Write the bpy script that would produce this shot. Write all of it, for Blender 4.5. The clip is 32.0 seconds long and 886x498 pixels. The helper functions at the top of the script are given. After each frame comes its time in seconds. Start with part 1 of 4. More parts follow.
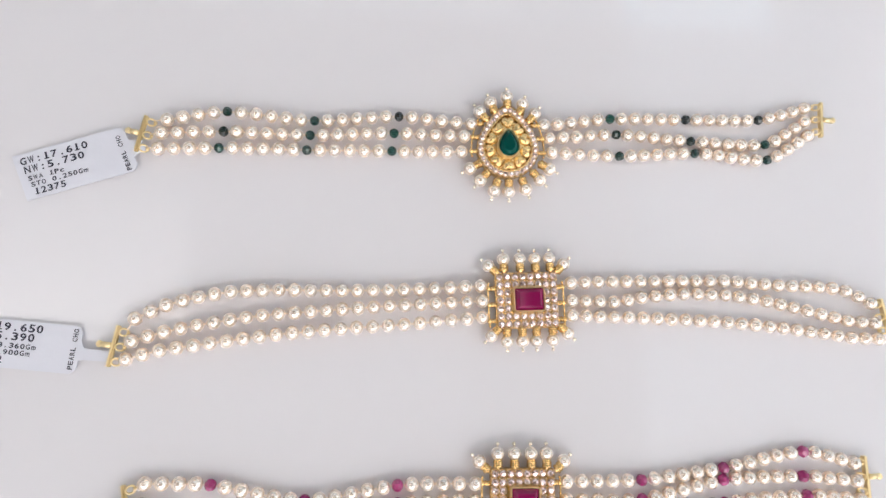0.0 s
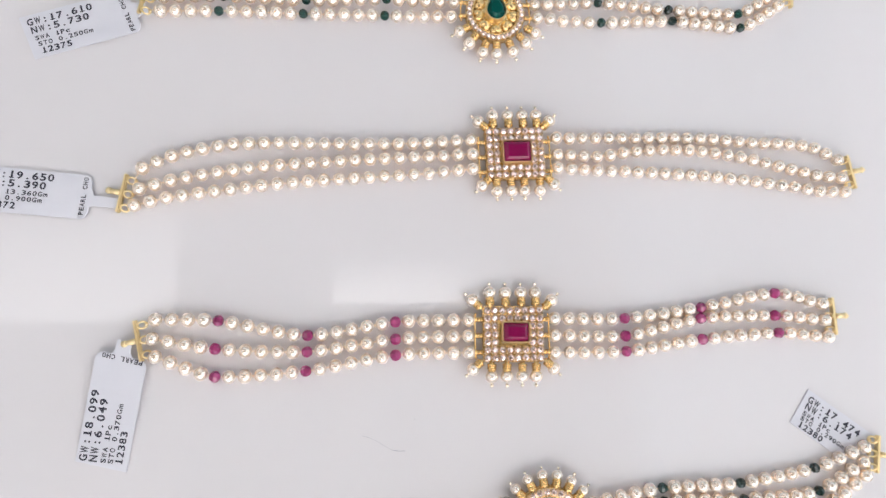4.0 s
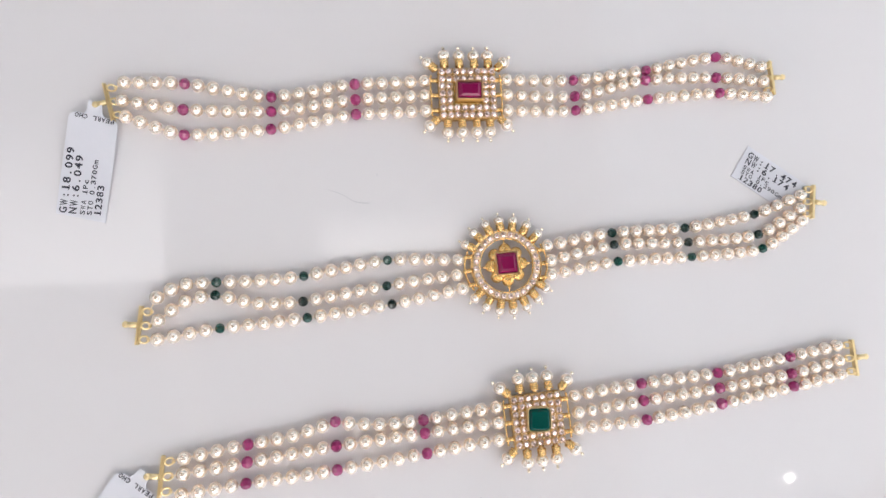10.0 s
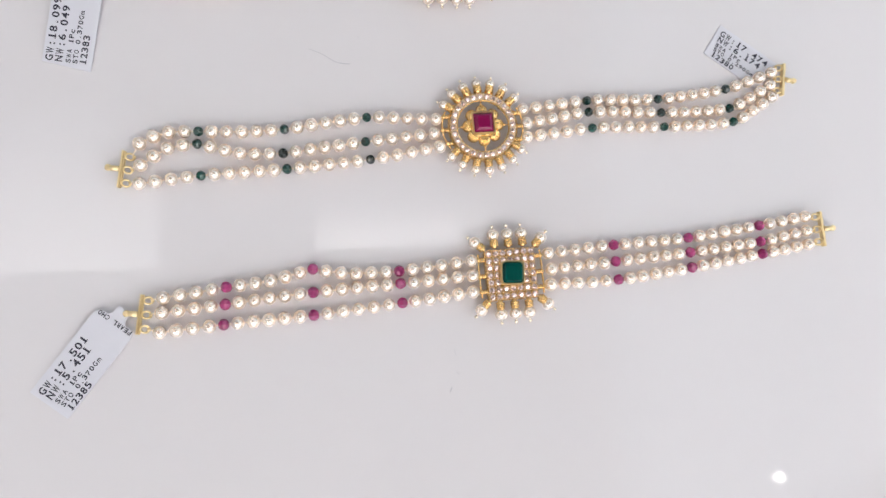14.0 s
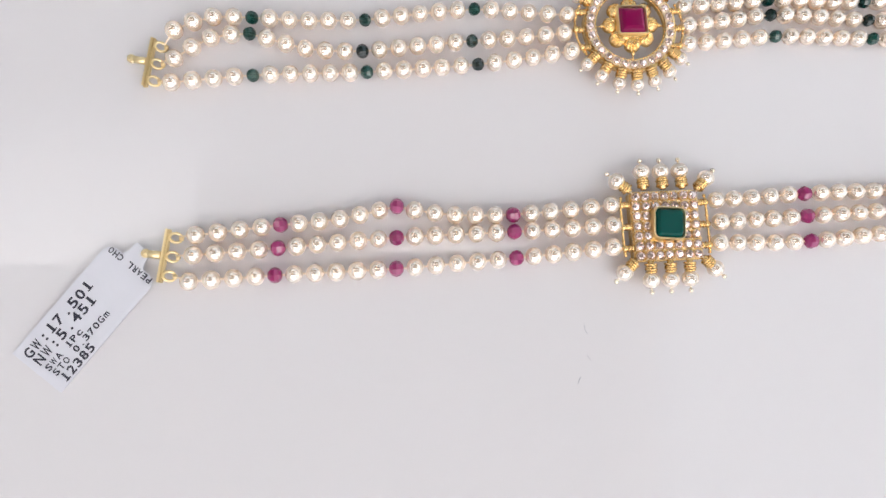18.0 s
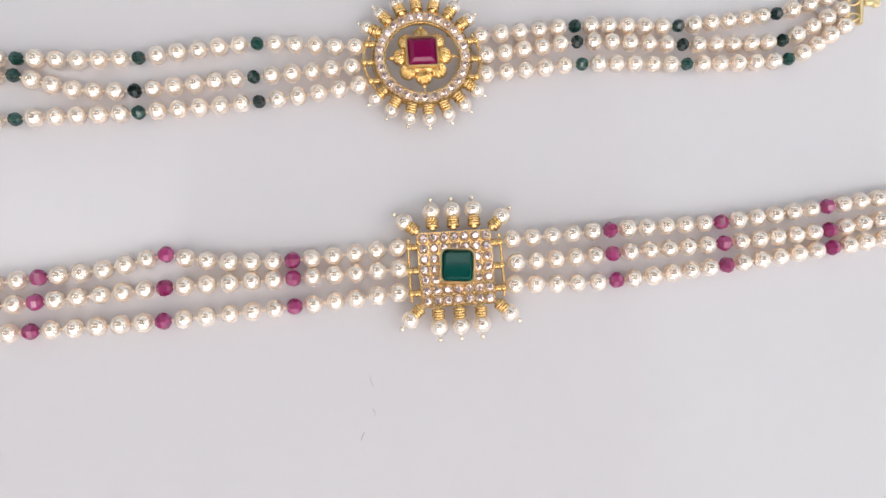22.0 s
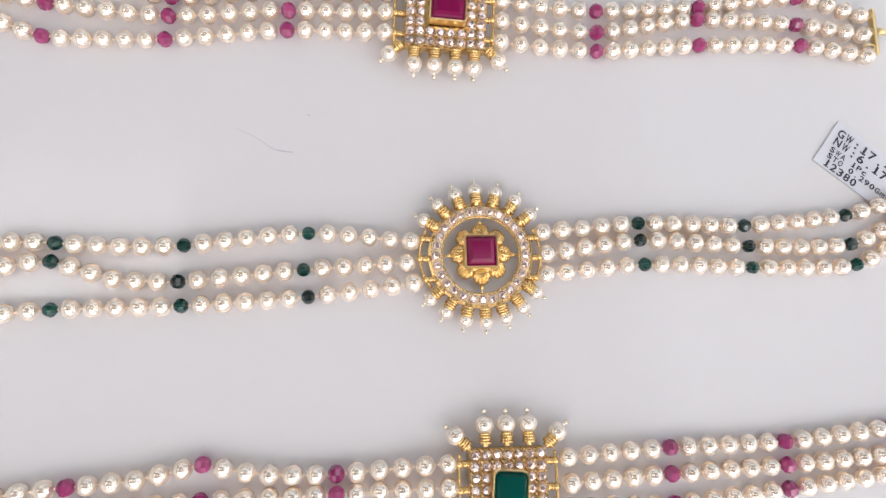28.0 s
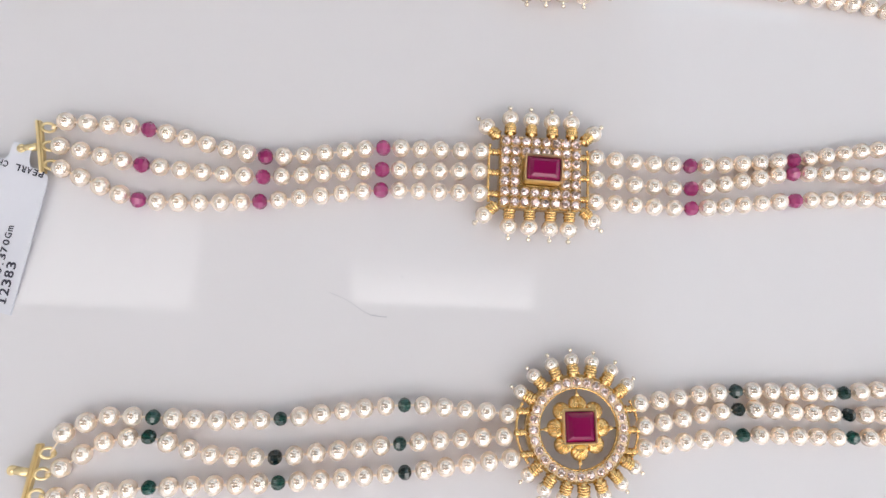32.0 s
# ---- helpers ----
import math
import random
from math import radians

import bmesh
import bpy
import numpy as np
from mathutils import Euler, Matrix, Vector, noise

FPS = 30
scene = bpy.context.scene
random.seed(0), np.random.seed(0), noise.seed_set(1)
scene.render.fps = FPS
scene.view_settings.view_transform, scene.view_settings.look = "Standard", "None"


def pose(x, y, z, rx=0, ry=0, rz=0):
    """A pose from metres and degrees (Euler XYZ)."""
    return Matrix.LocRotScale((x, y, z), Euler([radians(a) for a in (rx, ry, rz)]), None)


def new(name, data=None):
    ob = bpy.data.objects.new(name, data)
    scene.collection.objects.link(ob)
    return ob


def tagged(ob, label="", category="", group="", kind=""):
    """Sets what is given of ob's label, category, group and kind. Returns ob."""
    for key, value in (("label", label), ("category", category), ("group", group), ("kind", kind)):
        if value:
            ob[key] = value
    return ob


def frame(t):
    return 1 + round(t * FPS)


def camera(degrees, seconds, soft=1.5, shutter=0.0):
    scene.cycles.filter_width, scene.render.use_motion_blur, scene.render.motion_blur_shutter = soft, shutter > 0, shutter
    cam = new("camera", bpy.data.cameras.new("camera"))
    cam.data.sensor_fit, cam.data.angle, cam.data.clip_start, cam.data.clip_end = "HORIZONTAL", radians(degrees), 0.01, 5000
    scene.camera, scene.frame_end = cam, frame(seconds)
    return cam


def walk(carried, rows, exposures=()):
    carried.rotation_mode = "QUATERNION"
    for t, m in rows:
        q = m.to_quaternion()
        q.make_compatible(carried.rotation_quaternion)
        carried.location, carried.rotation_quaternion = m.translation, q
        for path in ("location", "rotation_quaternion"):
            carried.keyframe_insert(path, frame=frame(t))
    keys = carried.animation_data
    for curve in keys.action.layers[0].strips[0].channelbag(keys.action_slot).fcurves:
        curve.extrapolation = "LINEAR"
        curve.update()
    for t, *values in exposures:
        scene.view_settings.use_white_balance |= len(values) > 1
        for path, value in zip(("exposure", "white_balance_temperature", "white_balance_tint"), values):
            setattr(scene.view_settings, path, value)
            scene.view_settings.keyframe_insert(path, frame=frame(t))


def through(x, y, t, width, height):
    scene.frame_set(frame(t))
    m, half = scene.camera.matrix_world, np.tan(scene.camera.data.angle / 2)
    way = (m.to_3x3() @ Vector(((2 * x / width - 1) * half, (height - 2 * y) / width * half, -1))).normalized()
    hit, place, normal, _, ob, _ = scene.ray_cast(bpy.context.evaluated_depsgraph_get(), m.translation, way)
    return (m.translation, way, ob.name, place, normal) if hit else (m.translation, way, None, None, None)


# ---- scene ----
cam = camera(70.0, 32.0, soft=1.5)
PATH = [
    (0.0, -0.00000, 0.00000, 0.15675, 9.51, -5.18, 0.00),
    (0.5, -0.00203, -0.00184, 0.15760, 8.62, -5.67, -0.01),
    (1.0, -0.00302, -0.00979, 0.15769, 8.71, -5.61, -0.19),
    (1.5, -0.00326, -0.01615, 0.15890, 8.97, -5.68, -0.35),
    (2.0, -0.00221, -0.02141, 0.15864, 9.01, -5.61, -0.61),
    (2.5, -0.00145, -0.02541, 0.15835, 9.03, -5.61, -0.66),
    (4.5, -0.00181, -0.03971, 0.15968, 8.41, -6.25, -1.10),
    (5.0, -0.00111, -0.04402, 0.15967, 8.00, -6.28, -1.18),
    (5.5, -0.00068, -0.04922, 0.15845, 7.98, -6.37, -1.27),
    (6.0, -0.00009, -0.05308, 0.15756, 7.91, -6.62, -1.74),
    (6.5, 0.00070, -0.05586, 0.15823, 7.97, -6.73, -2.05),
    (7.0, 0.00027, -0.05853, 0.15810, 7.62, -6.51, -2.09),
    (7.5, 0.00097, -0.06294, 0.15914, 7.14, -6.49, -2.60),
    (8.0, 0.00279, -0.07022, 0.16125, 7.05, -6.25, -2.74),
    (8.5, 0.00301, -0.07526, 0.16095, 6.72, -6.53, -2.93),
    (9.0, 0.00271, -0.08029, 0.16187, 6.55, -6.55, -3.13),
    (9.5, 0.00276, -0.08572, 0.16244, 6.42, -6.65, -2.99),
    (10.0, 0.00411, -0.09038, 0.16235, 6.14, -6.69, -3.40),
    (10.5, 0.00613, -0.09638, 0.16337, 6.13, -6.50, -3.66),
    (11.0, 0.00634, -0.10353, 0.16400, 6.20, -6.80, -3.57),
    (11.5, 0.00862, -0.10930, 0.16313, 6.16, -6.76, -3.77),
    (12.0, 0.01048, -0.11634, 0.16314, 6.09, -6.74, -3.67),
    (12.5, 0.01124, -0.12275, 0.16330, 6.17, -7.06, -3.43),
    (13.0, 0.00837, -0.12833, 0.16268, 6.35, -7.37, -3.21),
    (13.5, 0.00804, -0.12974, 0.16365, 6.47, -7.28, -3.11),
    (15.5, -0.00398, -0.12995, 0.14408, 8.47, -5.92, -0.79),
    (16.0, -0.00808, -0.12959, 0.13461, 8.60, -4.77, -0.35),
    (16.5, -0.00965, -0.13263, 0.12437, 8.27, -5.02, 0.12),
    (17.0, -0.00823, -0.13737, 0.11564, 7.78, -4.78, 0.33),
    (17.5, -0.00807, -0.13864, 0.11525, 7.35, -4.63, 0.04),
    (18.0, -0.00591, -0.13848, 0.11619, 7.57, -4.62, -0.15),
    (18.5, 0.00432, -0.13938, 0.11847, 7.99, -4.86, -0.32),
    (19.0, 0.01701, -0.14029, 0.11832, 8.09, -4.93, -1.17),
    (19.5, 0.02343, -0.13822, 0.11715, 8.02, -4.72, -1.43),
    (20.0, 0.02933, -0.13574, 0.11603, 8.19, -4.63, -1.24),
    (20.5, 0.03380, -0.13512, 0.11595, 8.21, -4.62, -1.75),
    (21.0, 0.03513, -0.13630, 0.11518, 8.60, -4.65, -1.58),
    (21.5, 0.03536, -0.13652, 0.11286, 8.74, -4.75, -1.50),
    (22.0, 0.03448, -0.13174, 0.11355, 8.58, -4.20, -1.31),
    (22.5, 0.03238, -0.12916, 0.11305, 9.58, -4.52, -1.05),
    (23.0, 0.03180, -0.12523, 0.11226, 9.76, -4.50, -0.90),
    (23.5, 0.03135, -0.12193, 0.11250, 9.69, -4.23, -0.30),
    (24.0, 0.03095, -0.12026, 0.11242, 10.07, -4.57, -0.18),
    (24.5, 0.03095, -0.11780, 0.11332, 9.89, -4.28, 0.14),
    (26.5, 0.02475, -0.11028, 0.11318, 9.94, -4.85, 1.04),
    (27.0, 0.02387, -0.10708, 0.11293, 10.15, -5.08, 1.06),
    (27.5, 0.02440, -0.10339, 0.11332, 10.11, -5.09, 1.06),
    (28.0, 0.02370, -0.09780, 0.11240, 9.89, -5.22, 1.33),
    (28.5, 0.02098, -0.09321, 0.11146, 9.73, -5.29, 1.36),
    (29.0, 0.01855, -0.08931, 0.11058, 10.00, -5.15, 1.69),
    (29.5, 0.01913, -0.08775, 0.11062, 10.04, -4.90, 1.71),
    (30.0, 0.01702, -0.08612, 0.11087, 9.89, -5.04, 1.63),
    (30.5, 0.01508, -0.08214, 0.11155, 10.34, -4.86, 1.56),
    (31.0, 0.01222, -0.07695, 0.11184, 10.14, -4.80, 1.89),
    (31.5, 0.01053, -0.07238, 0.11398, 10.12, -4.70, 1.91),
    (32.0, 0.00728, -0.06887, 0.11475, 10.04, -4.42, 2.19),
]
walk(cam, [(t, pose(x, y, z, rx, ry, rz)) for t, x, y, z, rx, ry, rz in PATH],
     [(0.0, -0.02), (1.0, -0.02), (2.0, -0.12), (3.5, -0.06), (5.0, -0.02), (6.0, -0.01), (7.0, -0.04), (8.0, -0.17), (9.0, -0.11), (10.0, -0.10), (12.0, -0.12), (13.0, -0.15), (16.0, -0.09), (18.0, -0.08), (19.0, -0.11),
      (21.0, -0.14), (24.0, -0.13), (27.0, -0.09), (30.0, -0.09), (32.0, -0.10)])

# ---- light and room measures ----
MM = 0.001
CEIL = 1.6          # ceiling above the counter top
FLOOR = -0.9
world = bpy.data.worlds.new("world")
scene.world = world
world.use_nodes = True
world.node_tree.nodes["Background"].inputs[0].default_value = (0.9, 0.93, 1.0, 1)
world.node_tree.nodes["Background"].inputs[1].default_value = 0.4


scene.cycles.diffuse_bounces, scene.cycles.glossy_bounces, scene.cycles.max_bounces = 10, 8, 20


# ---- materials ----
def principled(name, colour, rough=0.5, metal=0.0, **extra):
    m = bpy.data.materials.new(name)
    m.use_nodes = True
    b = m.node_tree.nodes["Principled BSDF"]
    b.inputs["Base Color"].default_value = (*colour, 1)
    b.inputs["Roughness"].default_value = rough
    b.inputs["Metallic"].default_value = metal
    for key, value in extra.items():
        b.inputs[key.replace("_", " ")].default_value = value
    return m, m.node_tree, b


def node(tree, kind, **props):
    n = tree.nodes.new(kind)
    for key, value in props.items():
        if key == "op":
            n.operation = value
        else:
            n.inputs[key.replace("_", " ")].default_value = value
    return n


def mix_colours(tree, fac, a, b):
    n = tree.nodes.new("ShaderNodeMix")
    n.data_type = "RGBA"
    n.inputs[6].default_value, n.inputs[7].default_value = (*a, 1), (*b, 1)
    tree.links.new(fac, n.inputs[0])
    return n.outputs[2]


def noise_out(tree, scale, detail=3.0):
    co = tree.nodes.new("ShaderNodeTexCoord")
    n = node(tree, "ShaderNodeTexNoise", Scale=scale, Detail=detail)
    tree.links.new(co.outputs["Object"], n.inputs["Vector"])
    return n.outputs["Fac"]


def bumped(tree, b, fac, strength, distance):
    n = node(tree, "ShaderNodeBump", Strength=strength, Distance=distance)
    tree.links.new(fac, n.inputs["Height"])
    tree.links.new(n.outputs["Normal"], b.inputs["Normal"])


def pearl_material(name="pearl", gloss=0.54, rim=0.42, body=(0.99, 0.925, 0.84), through=0.50, warm=(1.0, 0.77, 0.48)):
    """A white lustre over a cream body that lets some warm light through."""
    m = bpy.data.materials.new(name)
    m.use_nodes = True
    tr = m.node_tree
    tr.nodes.remove(tr.nodes["Principled BSDF"])
    info = tr.nodes.new("ShaderNodeObjectInfo")
    core = node(tr, "ShaderNodeBsdfDiffuse")
    tr.links.new(mix_colours(tr, info.outputs["Random"], body, tuple(v * w for v, w in zip(body, (1.0, 0.97, 0.94)))), core.inputs["Color"])
    clear = node(tr, "ShaderNodeBsdfTransparent", Color=(*warm, 1))
    both = node(tr, "ShaderNodeMixShader", Fac=through)
    tr.links.new(core.outputs[0], both.inputs[1])
    tr.links.new(clear.outputs[0], both.inputs[2])
    lustre = node(tr, "ShaderNodeBsdfAnisotropic", Color=(0.995, 0.968, 0.94, 1), Roughness=0.12)
    facing = node(tr, "ShaderNodeLayerWeight", Blend=0.5)
    share = node(tr, "ShaderNodeMapRange", From_Min=0.04, From_Max=0.62, To_Min=gloss, To_Max=rim)
    tr.links.new(facing.outputs["Facing"], share.inputs["Value"])
    skin = node(tr, "ShaderNodeMixShader")
    tr.links.new(share.outputs[0], skin.inputs[0])
    tr.links.new(both.outputs[0], skin.inputs[1])
    tr.links.new(lustre.outputs[0], skin.inputs[2])
    tr.links.new(skin.outputs[0], tr.nodes["Material Output"].inputs["Surface"])
    return m


def bead_material(name, a, c, trans):
    m, tr, b = principled(name, a, 0.08, Transmission_Weight=trans, IOR=1.6)
    info = tr.nodes.new("ShaderNodeObjectInfo")
    tr.links.new(mix_colours(tr, info.outputs["Random"], a, c), b.inputs["Base Color"])
    return m


def gold_material(name, colour, rough, grain=0.0):
    m, tr, b = principled(name, colour, rough, 0.92)
    fac = noise_out(tr, 900, 4)
    dark = tuple(0.86 * v for v in colour)
    tr.links.new(mix_colours(tr, fac, dark, colour), b.inputs["Base Color"])
    if grain:
        bumped(tr, b, noise_out(tr, 3500, 2), grain, 0.0002)
    return m


def counter_material():
    m, tr, b = principled("glossy_white_laminate", (0.650, 0.634, 0.664), 0.06, IOR=1.5)
    tr.links.new(mix_colours(tr, noise_out(tr, 3.0, 4), (0.640, 0.623, 0.654), (0.666, 0.650, 0.676)), b.inputs["Base Color"])
    rough = node(tr, "ShaderNodeMapRange", To_Min=0.012, To_Max=0.04)
    tr.links.new(noise_out(tr, 40, 5), rough.inputs["Value"])
    tr.links.new(rough.outputs[0], b.inputs["Roughness"])
    return m


def paint_material(name, a, c, rough=0.6):
    m, tr, b = principled(name, a, rough)
    tr.links.new(mix_colours(tr, noise_out(tr, 1.5, 5), a, c), b.inputs["Base Color"])
    bumped(tr, b, noise_out(tr, 180, 3), 0.08, 0.002)
    return m


def glow_material(name, colour, strength, fade=None):
    """fade: depth in metres, from the southern edge, of a falloff painted into the emission."""
    m = bpy.data.materials.new(name)
    m.use_nodes = True
    tr = m.node_tree
    b = tr.nodes["Principled BSDF"]
    b.inputs["Base Color"].default_value = (0.8, 0.8, 0.8, 1)
    b.inputs["Emission Color"].default_value = (*colour, 1)
    b.inputs["Emission Strength"].default_value = strength
    if fade:
        co = tr.nodes.new("ShaderNodeTexCoord")
        axes = tr.nodes.new("ShaderNodeSeparateXYZ")
        ramp = node(tr, "ShaderNodeMapRange", From_Min=-fade / 2, From_Max=fade / 2, To_Min=strength, To_Max=0.04 * strength)
        tr.links.new(co.outputs["Object"], axes.inputs[0])
        tr.links.new(axes.outputs["Y"], ramp.inputs["Value"])
        tr.links.new(ramp.outputs[0], b.inputs["Emission Strength"])
    return m


PEARL = pearl_material()
RUBY_BEAD = bead_material("ruby_glass", (0.56, 0.08, 0.28), (0.42, 0.04, 0.19), 0.5)
GREEN_BEAD = bead_material("green_glass", (0.002, 0.009, 0.011), (0.003, 0.07, 0.055), 0.3)
GOLD = gold_material("polished_gold", (0.86, 0.60, 0.27), 0.17)
GOLD_DEEP = gold_material("textured_gold", (0.84, 0.60, 0.28), 0.22, 0.3)
PETAL_GOLD = gold_material("ribbed_gold", (0.92, 0.66, 0.30), 0.23, 0.2)
GOLD_PALE = gold_material("pale_gold", (0.95, 0.77, 0.44), 0.28)
SILVER = gold_material("pin_metal", (0.90, 0.83, 0.70), 0.18)
ZIRCON = principled("zircon", (0.80, 0.65, 0.62), 0.03, 0.85, IOR=2.1)[0]
ROSE_METAL = gold_material("pale_rose_metal", (0.96, 0.79, 0.58), 0.3)
RUBY = principled("ruby", (0.20, 0.003, 0.06), 0.06, IOR=1.42)[0]
EMERALD = principled("emerald", (0.001, 0.060, 0.050), 0.05, IOR=1.28)[0]
THREAD = principled("silk_thread", (0.84, 0.70, 0.55), 0.6)[0]
COUNTER = counter_material()
CEILING = paint_material("ceiling_paint", (0.36, 0.29, 0.23), (0.32, 0.26, 0.20))
WALL = paint_material("wall_paint", (0.80, 0.79, 0.78), (0.76, 0.75, 0.75))
TILE = paint_material("floor_stone", (0.42, 0.40, 0.38), (0.36, 0.34, 0.33), 0.25)
TAG = paint_material("tag_plastic", (0.63, 0.635, 0.70), (0.60, 0.605, 0.67), 0.3)
INK = principled("print_ink", (0.03, 0.03, 0.05), 0.6)[0]
FIBRE = principled("fibre", (0.22, 0.23, 0.30), 0.7)[0]
# glow of an added fill panel on the left
LEFT_GLOW = glow_material("left_fill", (0.90, 0.93, 1.0), 0.08)
SIDE_GLOW = glow_material("side_diffuser", (1.0, 0.97, 0.95), 2.6, 0.42)
DIM_SPOT = glow_material("dim_bulb", (1.0, 0.98, 0.96), 2.4)
PANEL_GLOW = glow_material("neutral_diffuser", (1.0, 0.96, 0.93), 3.8, 0.12)
# glows of added ceiling fills, out of the counter's mirrored area; FAINT_GLOW also tints
WARM_GLOW = glow_material("south_fill", (1.0, 0.955, 0.92), 5.0)
COOL_GLOW = glow_material("east_fill", (0.88, 0.93, 1.0), 1.0)
FAINT_GLOW = glow_material("dim_bluish_glow", (0.66, 0.86, 1.0), 0.6)
SPOT_GLOW = glow_material("downlight_glow", (1.0, 0.97, 0.92), 30.0)
# glows of the window-shaped fill lights added on the four walls
FILL_SOUTH = glow_material("south_window_fill", (0.94, 0.95, 1.0), 1.2)
FILL_WEST = glow_material("west_window_fill", (0.86, 0.93, 1.0), 0.3)
FILL_EAST = glow_material("east_window_fill", (0.84, 0.93, 1.0), 0.9)
FILL_NORTH = glow_material("north_window_fill", (0.80, 0.92, 1.0), 0.25)
FRAME = paint_material("fill_frame_paint", (0.16, 0.15, 0.15), (0.13, 0.12, 0.12), 0.4)


# ---- mesh helpers ----
def mesh_of(name, bm, material, smooth=False):
    me = bpy.data.meshes.new(name)
    bm.normal_update()
    bm.to_mesh(me)
    bm.free()
    me.materials.append(material)
    if smooth:
        me.polygons.foreach_set("use_smooth", [True] * len(me.polygons))
    return me


def part(name, bm, material, parent, label="", smooth=False):
    ob = new(name, mesh_of(name, bm, material, smooth))
    ob.parent = parent
    return tagged(ob, label)


def piece(name, mesh, parent, m):
    ob = new(name, mesh)
    ob.parent = parent
    ob.matrix_basis = m
    return ob


def thing(name, m, label, category, group="", kind=""):
    ob = new(name)
    ob.empty_display_size = 0.005
    ob.matrix_world = m
    return tagged(ob, label, category, group, kind)


def at(x, y, z, turn=0.0, scale=1.0):
    """A place in millimetres, turned about the vertical."""
    return Matrix.LocRotScale((x * MM, y * MM, z * MM), Euler((0, 0, turn)), (scale, scale, scale))


def box(bm, x0, x1, y0, y1, z0, z1):
    r = bmesh.ops.create_cube(bm, size=1)
    bmesh.ops.transform(bm, verts=r["verts"], matrix=Matrix.LocRotScale(((x0 + x1) / 2, (y0 + y1) / 2, (z0 + z1) / 2), None, (x1 - x0, y1 - y0, z1 - z0)))
    return r["verts"]


def ball(bm, c, r, u=12, v=8):
    bmesh.ops.create_uvsphere(bm, u_segments=u, v_segments=v, radius=r, matrix=Matrix.Translation(c))


def tube(bm, pts, radius, sides=8, closed=False):
    """A round wire along points."""
    pts = [Vector(p) for p in pts]
    n, rings = len(pts), []
    for i, p in enumerate(pts):
        if closed:
            d = pts[(i + 1) % n] - pts[i - 1]
        else:
            d = pts[min(i + 1, n - 1)] - pts[max(i - 1, 0)]
        d.normalize()
        side = d.cross(Vector((0, 0, 1)))
        if side.length < 0.05:
            side = d.cross(Vector((0, 1, 0)))
        side.normalize()
        up = side.cross(d)
        rings.append([bm.verts.new(p + radius * (math.cos(a) * side + math.sin(a) * up)) for a in [math.tau * k / sides for k in range(sides)]])
    for i in range(n if closed else n - 1):
        a, b = rings[i], rings[(i + 1) % n]
        for k in range(sides):
            bm.faces.new((a[k], a[(k + 1) % sides], b[(k + 1) % sides], b[k]))
    if not closed:
        bm.faces.new(rings[0][::-1])
        bm.faces.new(rings[-1])


def circle(r, z, n=24, cx=0.0, cy=0.0):
    return [(cx + r * math.cos(math.tau * k / n), cy + r * math.sin(math.tau * k / n), z) for k in range(n)]


def loft(bm, outlines, cap_bottom=True, cap_top=True):
    """Joins closed outlines of equal length into a skin."""
    rows = [[bm.verts.new(p) for p in o] for o in outlines]
    n = len(rows[0])
    for a, b in zip(rows, rows[1:]):
        for k in range(n):
            bm.faces.new((a[k], a[(k + 1) % n], b[(k + 1) % n], b[k]))
    if cap_bottom:
        bm.faces.new(rows[0][::-1])
    if cap_top:
        bm.faces.new(rows[-1])


def scaled(outline, s, z):
    return [(x * s, y * s, z) for x, y in outline]


def inset(outline, d, z):
    """The outline moved inwards by d."""
    n, out = len(outline), []
    for k in range(n):
        p, a, b = Vector(outline[k]), Vector(outline[k - 1]), Vector(outline[(k + 1) % n])
        u, v = (p - a).normalized(), (b - p).normalized()
        nrm = Vector((-(u.y + v.y), u.x + v.x))
        nrm.normalize()
        c = max(0.5, nrm.dot(Vector((-u.y, u.x))))
        q = p + nrm * d / c
        out.append((q.x, q.y, z))
    return out


# ---- shared jewel meshes ----
def pearl_mesh():
    bm = bmesh.new()
    bmesh.ops.create_uvsphere(bm, u_segments=24, v_segments=14, radius=1.67 * MM, matrix=Matrix.Rotation(math.pi / 2, 4, "Y") @ Matrix.Diagonal((1, 1, 0.96, 1)))
    return mesh_of("pearl", bm, PEARL, True)


def bead_mesh(name, material, radius):
    bm = bmesh.new()
    bmesh.ops.create_uvsphere(bm, u_segments=8, v_segments=6, radius=radius * MM, matrix=Matrix.Rotation(math.pi / 2, 4, "Y") @ Matrix.Diagonal((1, 1, 0.93, 1)))
    return mesh_of(name, bm, material)


def zircon_mesh():
    """A round brilliant of unit radius in millimetres, seen from its crown."""
    bm = bmesh.new()
    ring = lambda r, z, o: [(r * MM * math.cos(math.tau * (k + o) / 8), r * MM * math.sin(math.tau * (k + o) / 8), z * MM) for k in range(8)]
    rows = [[bm.verts.new(p) for p in ring(r, z, o)] for r, z, o in ((0.3, -0.8, 0.5), (1.0, 0.0, 0.5), (0.74, 0.36, 0.0), (0.42, 0.55, 0.5))]
    for k in range(8):
        j = (k + 1) % 8
        bm.faces.new((rows[0][k], rows[0][j], rows[1][j], rows[1][k]))
        bm.faces.new((rows[1][k], rows[1][j], rows[2][j]))
        bm.faces.new((rows[1][k], rows[2][j], rows[2][k]))
        bm.faces.new((rows[2][k], rows[2][j], rows[3][k]))
        bm.faces.new((rows[2][j], rows[3][j], rows[3][k]))
    bm.faces.new(rows[3])
    bm.faces.new(rows[0][::-1])
    return mesh_of("zircon", bm, ZIRCON)


